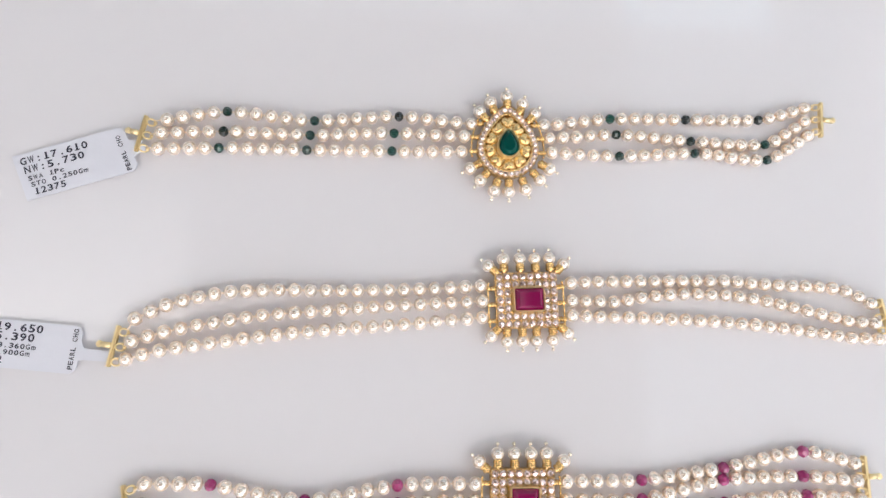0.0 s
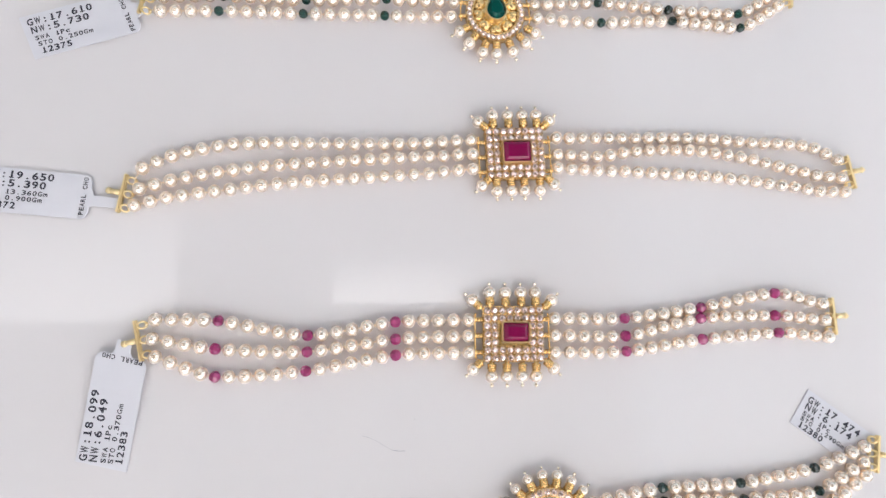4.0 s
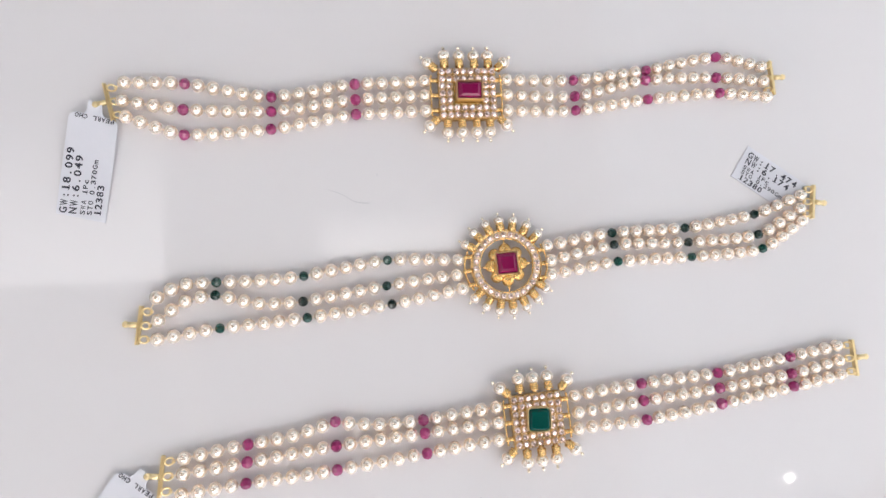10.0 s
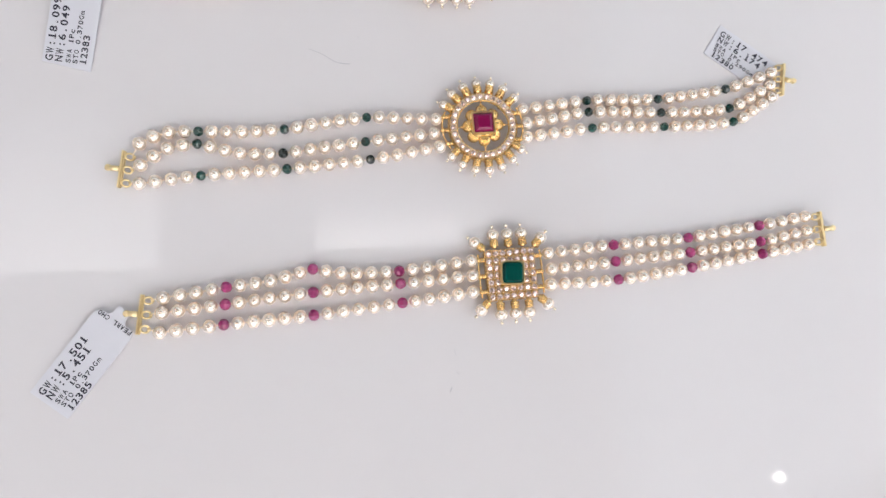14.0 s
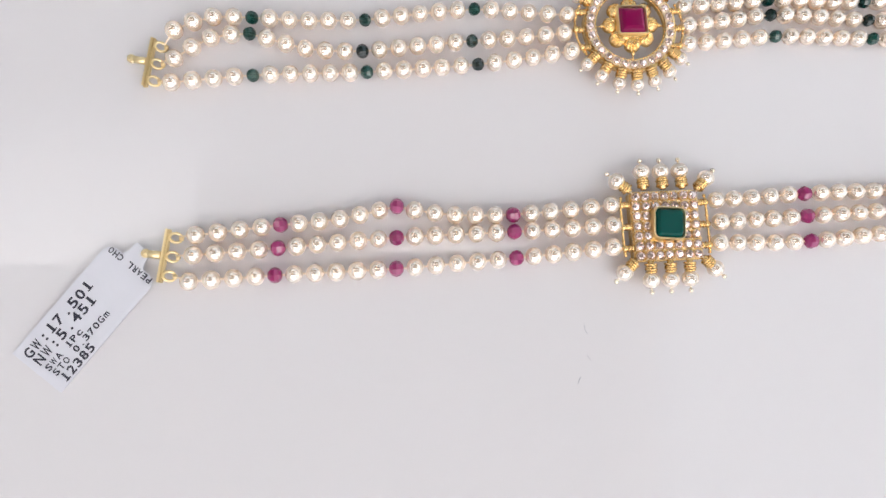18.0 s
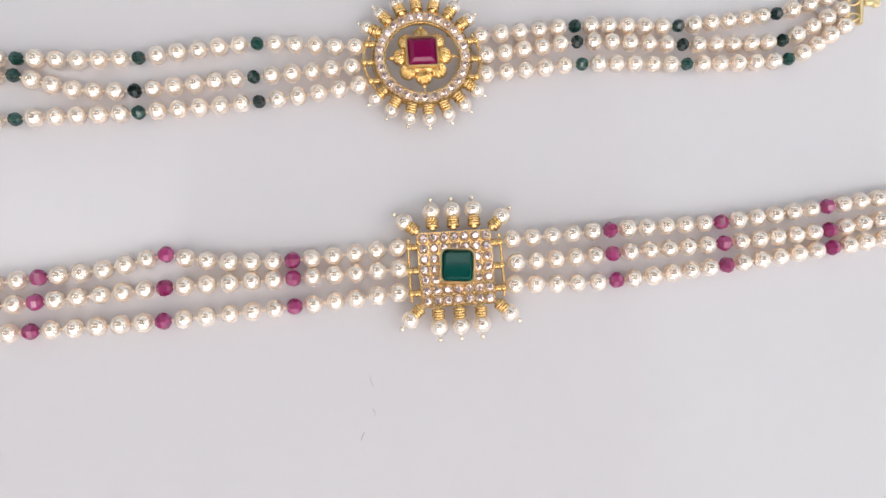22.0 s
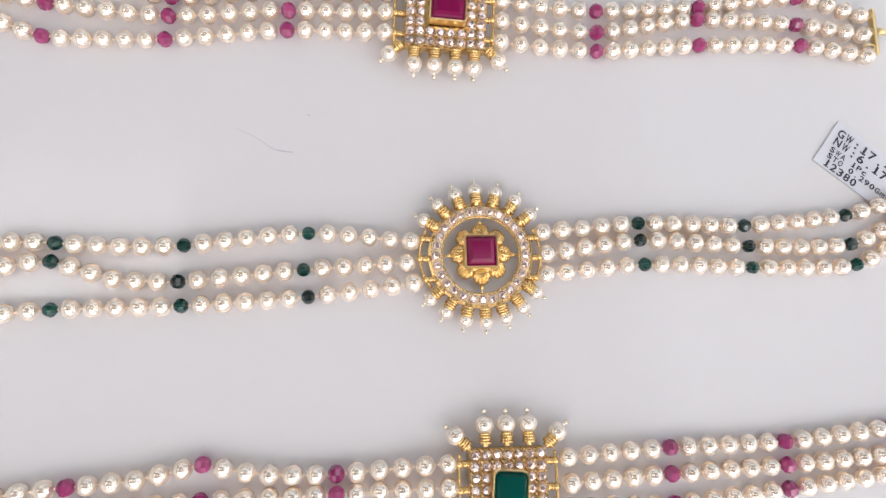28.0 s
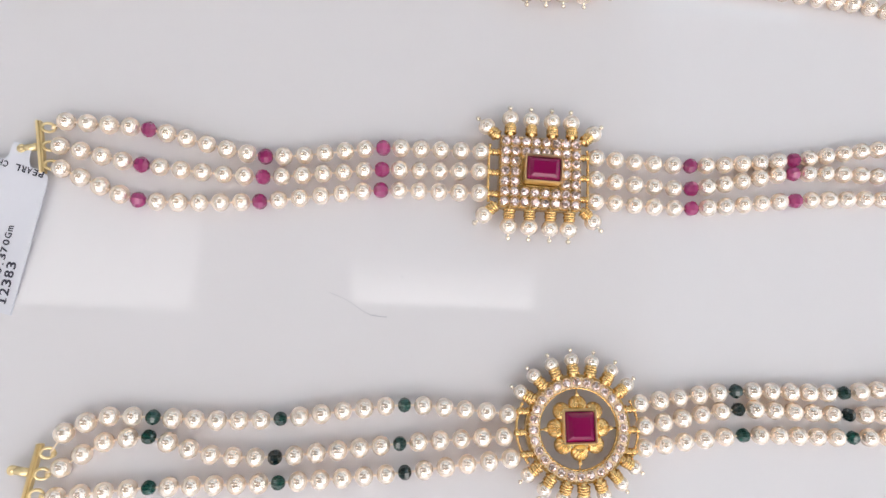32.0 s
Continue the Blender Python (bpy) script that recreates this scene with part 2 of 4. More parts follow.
def coil_mesh():
    """Four turns of gold wire round the x axis, with a core."""
    bm = bmesh.new()
    for k, r in enumerate((0.98, 0.92, 0.95, 0.84)):
        c = -0.62 + 0.45 * k
        lean = 0.04 * (-1) ** k
        tube(bm, [((c + lean * math.cos(a)) * MM, r * MM * math.cos(a), r * MM * math.sin(a)) for a in [math.tau * j / 16 for j in range(16)]], 0.235 * MM, 6, True)
    tube(bm, [(-1.3 * MM, 0, 0), (1.3 * MM, 0, 0)], 0.62 * MM, 8)
    return mesh_of("coil", bm, GOLD, True)


def pin_mesh():
    bm = bmesh.new()
    tube(bm, [(0, 0, 0), (2.25 * MM, 0, 0)], 0.17 * MM, 6)
    ball(bm, (2.35 * MM, 0, 0), 0.5 * MM, 10, 7)
    return mesh_of("pin_head", bm, SILVER, True)


def connector_mesh():
    """A short gold tube along x with two wire collars and a small end bead."""
    bm = bmesh.new()
    tube(bm, [(-0.3 * MM, 0, 0), (1.7 * MM, 0, 0)], 0.56 * MM, 10)
    for x, r in ((0.35, 0.6), (1.05, 0.58)):
        tube(bm, [(x * MM, r * MM * math.cos(a), r * MM * math.sin(a)) for a in [math.tau * k / 12 for k in range(12)]], 0.17 * MM, 5, True)
    ball(bm, (1.75 * MM, 0, 0.1 * MM), 0.68 * MM, 10, 7)
    return mesh_of("connector", bm, GOLD, True)


def petal_mesh(name, ribs, length, width, height, lobes=0.0, relief=0.07, material=GOLD_DEEP):
    """A domed petal along x with raised ribs that fan out from its root."""
    bm = bmesh.new()
    nu, nv = 72, 12
    grid = []
    for j in range(nv + 1):
        row = []
        rr = j / nv
        for i in range(nu):
            a = math.tau * i / nu
            off = (a + math.pi) % math.tau - math.pi
            wave = 1.0 - lobes * rr * math.exp(-(off / 0.38) ** 2)
            x = length * 0.5 * rr * wave * math.cos(a) * (1.0 + 0.12 * math.cos(a))
            y = width * 0.5 * rr * wave * math.sin(a) * (1.0 + (0.1 + lobes) * math.cos(a))
            fan = math.atan2(y, x + 0.62 * length)
            z = height * math.sqrt(max(0.0, 1 - rr * rr)) + relief * height * math.cos(fan * ribs) * min(1.0, 2.5 * (1 - rr))
            z -= lobes * 1.2 * height * math.exp(-(y / 0.28) ** 2) * max(0.0, x / length + 0.3)
            row.append(bm.verts.new((x * MM, y * MM, z * MM)))
            if j == 0:
                break
        grid.append(row)
    for i in range(nu):
        bm.faces.new((grid[0][0], grid[1][i], grid[1][(i + 1) % nu]))
    for j in range(1, nv):
        for i in range(nu):
            bm.faces.new((grid[j][i], grid[j + 1][i], grid[j + 1][(i + 1) % nu], grid[j][(i + 1) % nu]))
    return mesh_of(name, bm, material, True)


PEARL_ME = pearl_mesh()
RUBY_ME = bead_mesh("ruby_bead", RUBY_BEAD, 1.52)
GREEN_ME = bead_mesh("green_bead", GREEN_BEAD, 1.32)
ZIRCON_ME, COIL_ME, PIN_ME, CONNECTOR_ME = zircon_mesh(), coil_mesh(), pin_mesh(), connector_mesh()
PETAL_ME = petal_mesh("petal", 26, 2.95, 3.2, 1.3, 0.0, 0.2, PETAL_GOLD)
LEAF_ME = petal_mesh("leaf", 9, 3.3, 3.3, 1.25, 0.3, 0.05)


# ---- strands of pearls ----
def spline(points, steps=14, ease=0.72):
    """A smooth line through the points; ease below 1 keeps it tauter between them."""
    p = [Vector(q) for q in points]
    p = [2 * p[0] - p[1], *p, 2 * p[-1] - p[-2]]
    out = []
    for i in range(1, len(p) - 2):
        a, b, c, d = p[i - 1:i + 3]
        span = (c - b).length
        m0 = ease * (c - a) * span / max(span, 0.5 * ((c - b).length + (b - a).length)) * 0.5
        m1 = ease * (d - b) * span / max(span, 0.5 * ((d - c).length + (c - b).length)) * 0.5
        for k in range(steps):
            t = k / steps
            out.append((2 * t ** 3 - 3 * t * t + 1) * b + (t ** 3 - 2 * t * t + t) * m0 + (3 * t * t - 2 * t ** 3) * c + (t ** 3 - t * t) * m1)
    out.append(p[-2])
    return out


def along(line, s):
    """The place and heading at the length s of a line."""
    for a, b in zip(line, line[1:]):
        d = (b - a).length
        if s <= d or b is line[-1]:
            return a + (b - a) * (s / d), math.atan2(b.y - a.y, b.x - a.x)
        s -= d


def string_run(strand, points, counts, bead_me, rng, start_z, end_z):
    """One run of pearls through the points; beads sit at the inner points; a point with a third entry only bends the run."""
    line = spline([(q[0], q[1], 0) for q in points])
    marks = [14 * k for k, q in enumerate(points) if len(q) == 2]
    total = sum((b - a).length for a, b in zip(line, line[1:]))
    done = 0.0

    def put(me, name, q, turn):
        f = q[1]
        lift = start_z * max(0, 1 - f * total / 9.0) + end_z * max(0, 1 - (1 - f) * total / 9.0)
        m = at(q[0].x, q[0].y, 1.62 + lift + rng.uniform(-0.04, 0.05), turn, rng.uniform(0.965, 1.025))
        piece(name, me, strand, m @ Matrix.Rotation(rng.uniform(0, math.tau), 4, "X"))
        return m.translation.copy()

    spots = []
    if bead_me is None:
        n = counts[0]
        for k in range(n + 1):
            q, turn = along(line, total * k / n)
            spots.append(put(PEARL_ME, "pearl", (q, k / n), turn))
        return spots
    last = len(marks) - 2
    for i, n in enumerate(counts):
        sub = line[marks[i]:marks[i + 1] + 1]
        d = sum((b - a).length for a, b in zip(sub, sub[1:]))
        steps = [1.0] * n
        if i > 0:
            steps[0] = 0.88
        if i < last:
            steps[-1] = 0.88
        run = 0.0
        for k in range(n + (1 if i == last else 0)):
            q, turn = along(sub, d * run / sum(steps))
            is_bead = k == 0 and i > 0
            spots.append(put(bead_me if is_bead else PEARL_ME, "bead" if is_bead else "pearl", (q, (done + d * run / sum(steps)) / total), turn))
            run += steps[k] if k < n else 0
        done += d
    return spots


def make_strand(bracelet, runs, counts, bead_me, seed, ends):
    """A strand on its silk thread: the run before the pendant and the run after it."""
    strand = new("strand")
    strand.parent = bracelet
    rng = random.Random(seed)
    bm = bmesh.new()
    for k, points in enumerate(runs):
        spots = string_run(strand, points, counts[k], bead_me, rng, 0.9 if k else 0.0, 0.0 if k else 0.9)
        knot = Vector((ends[k][0], ends[k][1], 1.7)) * MM
        tube(bm, [knot, *spots] if k == 0 else [*spots, knot], 0.15 * MM, 6)
    strand_mesh = mesh_of("thread", bm, THREAD, True)
    thread = new("thread", strand_mesh)
    thread.parent = strand
    return strand


# ---- clasps ----
def make_clasp(bracelet, top, bottom, tip):
    """A flat gold bar with three wire loops on the pearls' side and a snap tongue on the other."""
    top, bottom, tip = Vector((*top, 0)), Vector((*bottom, 0)), Vector((*tip, 0))
    mid, d = (top + bottom) / 2, (top - bottom)
    length = d.length
    turn = math.atan2(d.y, d.x) - math.pi / 2
    side = 1 if (Matrix.Rotation(-turn, 3, "Z") @ (tip - mid)).x > 0 else -1
    clasp = new("clasp")
    clasp.parent = bracelet
    clasp.matrix_basis = at(mid.x, mid.y, 0, turn)
    bm = bmesh.new()
    for x0, x1, z0, z1 in ((-0.42, 0.12, 0.8, 2.3), (0.17, 0.42, 0.9, 2.15)):
        v = box(bm, x0 * MM, x1 * MM, -length / 2 * MM, length / 2 * MM, z0 * MM, z1 * MM)
        bmesh.ops.bevel(bm, geom=[e for e in bm.edges if all(w in v for w in e.verts)], offset=0.1 * MM, segments=2, affect="EDGES")
    box(bm, 0.0, 0.25 * MM, -length * 0.48 * MM, length * 0.48 * MM, 0.9 * MM, 1.7 * MM)
    part("clasp_bar", bm, GOLD_PALE, clasp)
    bm = bmesh.new()
    s = side * MM
    tube(bm, [(0.5 * s, 0, 1.9 * MM), (2.6 * s, 0, 1.9 * MM)], 0.7 * MM, 8)
    ball(bm, (3.0 * s, 0, 1.8 * MM), 0.75 * MM)
    tube(bm, [(3.0 * s + 0.55 * MM * math.cos(a), 0.55 * MM * math.sin(a), 2.2 * MM) for a in [math.tau * k / 14 for k in range(14)]], 0.28 * MM, 6, True)
    part("clasp_tongue", bm, GOLD_PALE, clasp, "", True)
    for y in (-0.36, 0.0, 0.36):
        bm = bmesh.new()
        c, r = -1.4 * s, 0.9 * MM
        tube(bm, [(c + r * math.cos(a), y * length * MM + 0.92 * r * math.sin(a), (1.4 + 0.5 * math.cos(a) * side) * MM) for a in [math.tau * k / 18 for k in range(18)]], 0.26 * MM, 6, True)
        tube(bm, [(c - 1.5 * r * side, y * length * MM, 1.5 * MM), (c - 0.85 * r * side, y * length * MM, 1.5 * MM)], 0.42 * MM, 8)
        part("clasp_loop", bm, GOLD_PALE, clasp, "", True)
    return clasp


# ---- pendants ----
def drop_pearl(pendant, x, y, heading, z, size, reach):
    """A pearl on a headed pin outside the frame, with a coil of wire behind it."""
    c, s = math.cos(heading), math.sin(heading)
    tip = Matrix.Rotation(0.10, 4, "Y")
    piece("drop_pearl", PEARL_ME, pendant, at(x, y, z, heading, size) @ tip)
    piece("pin_head", PIN_ME, pendant, at(x, y, z, heading, size) @ tip)
    back = reach + 1.55 * size - 0.15
    piece("coil", COIL_ME, pendant, at(x - back * c, y - back * s, z + 0.35, heading) @ tip)


def link_bar(pendant, points, z):
    """The thin upright wire, with small knobs, on which the strands of one side end."""
    bm = bmesh.new()
    line = spline([(x, y, 0) for x, y in points], 5)
    tube(bm, [(q.x * MM, q.y * MM, z * MM) for q in line], 0.25 * MM, 6)
    for q in (line[0], *line[2::5], line[-1]):
        ball(bm, (q.x * MM, q.y * MM, z * MM), 0.34 * MM, 8, 6)
    part("link_bar", bm, GOLD, pendant, "", True)


def side_connectors(pendant, half, rows_left, rows_right, z):
    for side, rows in ((-1, rows_left), (1, rows_right)):
        for y in rows:
            piece("connector", CONNECTOR_ME, pendant, at(side * half, y, z, 0 if side > 0 else math.pi))
        low, high = min(rows), max(rows)
        link_bar(pendant, [(side * (half + 1.75), low - 1.3), *[(side * (half + 1.9), y) for y in sorted(rows)], (side * (half + 1.75), high + 1.3)], z)


def rounded(w, h, r, n=4):
    out = []
    for cx, cy, a0 in ((w / 2 - r, h / 2 - r, 0), (-w / 2 + r, h / 2 - r, 90), (-w / 2 + r, -h / 2 + r, 180), (w / 2 - r, -h / 2 + r, 270)):
        for k in range(n + 1):
            a = radians(a0 + 90 * k / n)
            out.append((cx + r * math.cos(a), cy + r * math.sin(a)))
    return out


def cut_stone(parent, name, outline, z0, z1, material, label, x=0.0, y=0.0, turn=0.0, crown=1.0):
    """A step-cut stone: girdle, two crown steps and a flat table."""
    bm = bmesh.new()
    steps = ((0.0, 0.0), (0.0, 0.45), (0.55 * crown, 0.82), (1.1 * crown, 1.0))
    loft(bm, [[(a * MM, b * MM, (z0 + f * (z1 - z0)) * MM) for a, b in outline(d)] for d, f in steps])
    ob = part(name, bm, material, parent, label)
    ob.matrix_basis = at(x, y, 0, turn)
    return ob


def bezel(parent, outline, z0, z1, x=0.0, y=0.0, turn=0.0):
    o = [(a * MM, b * MM) for a, b in outline]
    bm = bmesh.new()
    loft(bm, [inset(o, 0.02 * MM, z0 * MM), inset(o, -0.34 * MM, z0 * MM), inset(o, -0.3 * MM, (z1 - 0.2) * MM), inset(o, -0.2 * MM, z1 * MM), inset(o, -0.08 * MM, z1 * MM), inset(o, 0.1 * MM, (z1 - 0.35) * MM)], False, False)
    ob = part("bezel", bm, GOLD_PALE, parent, "", False)
    ob.matrix_basis = at(x, y, 0, turn)
    return ob


def ring_band(parent, name, outer, inner, z0, z1, material):
    bm = bmesh.new()
    o, i = [(a * MM, b * MM) for a, b in outer], [(a * MM, b * MM) for a, b in inner]
    loft(bm, [scaled(i, 1, z0 * MM), scaled(o, 1, z0 * MM), scaled(o, 1, z1 * MM), scaled(i, 1, z1 * MM), scaled(i, 1, z0 * MM)], False, False)
    bmesh.ops.remove_doubles(bm, verts=bm.verts, dist=1e-6)
    return part(name, bm, material, parent)


def square_pendant(bracelet, turn, nx, ny, pitches, fill, stone, stone_material, stone_label, radius, tops, corner, reach_y, rows, stone_at=(0, 0), stone_turn=0.0, shift=(0, 0), grid=(0, 0)):
    """A grid of zircons two deep round a step-cut stone, with pearl drops above and below."""
    pendant = new("pendant")
    pendant.parent = bracelet
    pendant.matrix_basis = at(*shift, 0, turn)
    px, py = pitches
    pitch = min(pitches)
    hx, hy = nx * px / 2, ny * py / 2
    ring_band(pendant, "setting", rounded(2 * hx + 0.3, 2 * hy + 0.3, 0.8), rounded(2 * hx - 4.3 * px, 2 * hy - 4.3 * py, 0.4), 1.0, 2.7, GOLD).matrix_basis = at(*grid, 0)
    bm = bmesh.new()
    box(bm, (-hx + 2.5) * MM, (hx - 2.5) * MM, (-hy + 2.5) * MM, (hy - 2.5) * MM, 1.7 * MM, 2.1 * MM)
    for sx in (-1, 1):
        for sy in (-1, 1):
            tube(bm, [(sx * (hx - 1.2) * MM, sy * (hy - 1.2) * MM, 0), (sx * (hx - 1.2) * MM, sy * (hy - 1.2) * MM, 2.1 * MM)], 0.5 * MM, 8)
    part("back_plate", bm, GOLD_DEEP, pendant).matrix_basis = at(*grid, 0)
    rng, collars = random.Random(nx * 10 + ny), []
    for i in range(nx):
        for j in range(ny):
            if min(i, nx - 1 - i) > 1 and min(j, ny - 1 - j) > 1:
                continue
            m = at((i - (nx - 1) / 2) * px + grid[0], (j - (ny - 1) / 2) * py + grid[1], 3.35, rng.uniform(0, 1), fill * pitch)
            piece("zircon", ZIRCON_ME, pendant, m @ Euler((rng.uniform(-0.32, 0.32), rng.uniform(-0.32, 0.32), 0)).to_matrix().to_4x4())
            collars.append((m.translation.x, m.translation.y))
    bm = bmesh.new()
    for x, y in collars:
        loft(bm, [[(x + r * pitch * MM * math.cos(math.tau * k / 10), y + r * pitch * MM * math.sin(math.tau * k / 10), z * MM) for k in range(10)] for r, z in ((0.3, 2.4), (fill - 0.01, 2.9), (fill + 0.03, 3.3), (fill - 0.01, 3.36))], True, False)
    for i in range(nx + 1):
        for j in range(ny + 1):
            if min(i, nx - i) <= 1 or min(j, ny - j) <= 1:
                ball(bm, (((i - nx / 2) * px * 0.97 + grid[0]) * MM, ((j - ny / 2) * py * 0.97 + grid[1]) * MM, 3.35 * MM), 0.2 * MM, 6, 4)
    tagged(part("claw_setting", bm, ROSE_METAL, pendant, "tiny metal claws that hold the zircons", True), kind="stuff")
    shape = lambda d: rounded(stone[0] - 2 * d, stone[1] - 2 * d, max(0.12, radius - 0.6 * d), 3)
    outline = shape(0)
    cut_stone(pendant, "centre_stone", shape, 3.1, 5.3, stone_material, stone_label, *stone_at, stone_turn, 0.6 if radius > 0.6 else 1.0)
    bezel(pendant, outline, 2.6, 4.7, *stone_at, stone_turn)
    for sign in (1, -1):
        for x in tops[0 if sign > 0 else 1]:
            drop_pearl(pendant, x, reach_y[0] if sign > 0 else -reach_y[1], sign * math.pi / 2, 2.6, 0.95, 0.9)
        for sx in (-1, 1):
            a = math.atan2(sign * 0.75, sx * 0.8)
            drop_pearl(pendant, -corner[0] if sx < 0 else corner[2], sign * corner[1] + reach_y[0] - reach_y[1] if sign > 0 else -corner[1], a, 2.5, 0.95, 0.6)
    side_connectors(pendant, hx - 0.1, rows, rows, 2.5)
    return pendant


def round_pendant(bracelet, turn):
    """A ring of zircons round an open flower of ribbed petals with a square stone."""
    pendant = new("pendant")
    pendant.parent = bracelet
    pendant.matrix_basis = at(-0.4, 0.75, 0, turn)
    poly = lambda r, n=48: [(r * math.cos(math.tau * k / n), r * math.sin(math.tau * k / n)) for k in range(n)]
    ring_band(pendant, "setting", poly(9.35), poly(7.1), 1.7, 2.8, GOLD)
    bm = bmesh.new()
    tube(bm, circle(6.95 * MM, 2.9 * MM, 48), 0.2 * MM, 6, True)
    part("inner_ring", bm, GOLD, pendant, "", True)
    bm = bmesh.new()
    for a in (0.8, 2.3, 3.9, 5.5):
        tube(bm, [(8.0 * MM * math.cos(a), 8.0 * MM * math.sin(a), 0), (8.0 * MM * math.cos(a), 8.0 * MM * math.sin(a), 2.0 * MM)], 0.5 * MM, 8)
    part("feet", bm, GOLD, pendant, "", True)
    n = 28
    rng = random.Random(4)
    for k in range(n):
        a = math.tau * k / n
        m = at(7.95 * math.cos(a), 7.95 * math.sin(a), 3.3, a, 0.82)
        piece("zircon", ZIRCON_ME, pendant, m @ Euler((rng.uniform(-0.15, 0.15), rng.uniform(-0.15, 0.15), 0)).to_matrix().to_4x4())
    bm = bmesh.new()
    for k in range(n):
        a = math.tau * k / n
        tube(bm, circle(0.82 * MM, 3.2 * MM, 12, 7.95 * MM * math.cos(a), 7.95 * MM * math.sin(a)), 0.12 * MM, 5, True)
        a = math.tau * (k + 0.5) / n
        for r in (7.3, 8.65):
            ball(bm, (r * MM * math.cos(a), r * MM * math.sin(a), 3.15 * MM), 0.26 * MM, 6, 4)
    tagged(part("claw_setting", bm, ROSE_METAL, pendant, "tiny metal claws that hold the zircons", True), kind="stuff")
    for k in range(8):
        a = math.tau * k / 8
        piece("petal", PETAL_ME, pendant, at(3.95 * math.cos(a), 3.95 * math.sin(a) + 0.15, 2.9, a) @ Matrix.Rotation(0.25, 4, "Y"))
    bm = bmesh.new()
    for k in range(4):
        a = math.tau * k / 4
        ball(bm, (5.75 * MM * math.cos(a), 5.75 * MM * math.sin(a), 3.0 * MM), 0.42 * MM)
        tube(bm, [(3.0 * MM * math.cos(a), 3.0 * MM * math.sin(a), 2.8 * MM), (7.4 * MM * math.cos(a), 7.4 * MM * math.sin(a), 2.8 * MM)], 0.14 * MM, 6)
    loft(bm, [circle(3.3 * MM, 2.5 * MM, 16), circle(3.3 * MM, 3.6 * MM, 16)])
    part("flower_base", bm, GOLD_DEEP, pendant, "", True)
    shape = lambda d: rounded(5.3 - 2 * d, 5.3 - 2 * d, 0.12, 1)
    outline = shape(0)
    cut_stone(pendant, "centre_stone", shape, 3.2, 5.4, RUBY, "square step-cut purple-red ruby", -0.1, 0.5)
    bezel(pendant, outline, 2.7, 4.8, -0.1, 0.5)
    for first, step in ((41.5, 18.1), (-137.5, 17.6)):
        for k in range(7):
            a = radians(first + step * k) - turn
            drop_pearl(pendant, 11.8 * math.cos(a), 11.8 * math.sin(a), a, 2.6, 0.76, 0.6)
    for s in (-1, 1):
        for y in (-4.1, -0.45, 3.1):
            piece("connector", CONNECTOR_ME, pendant, at(s * math.sqrt(9.0 ** 2 - y * y), y, 2.5, 0 if s > 0 else math.pi))
        link_bar(pendant, [(s * (1.85 + math.sqrt(9.0 ** 2 - y * y)), y) for y in (-5.4, -4.1, -2.2, -0.45, 1.5, 3.1, 4.4)], 2.5)
    return pendant


def teardrop(w, top, bottom, n=56):
    """A drop outline with its tip up, counter-clockwise."""
    out = []
    for k in range(n):
        a = math.tau * k / n - math.pi / 2
        x, y = math.cos(a), math.sin(a)
        if y > 0:
            x *= 1 - 0.42 * y ** 1.6
        out.append((w * x, y * (top if y > 0 else bottom)))
    return out


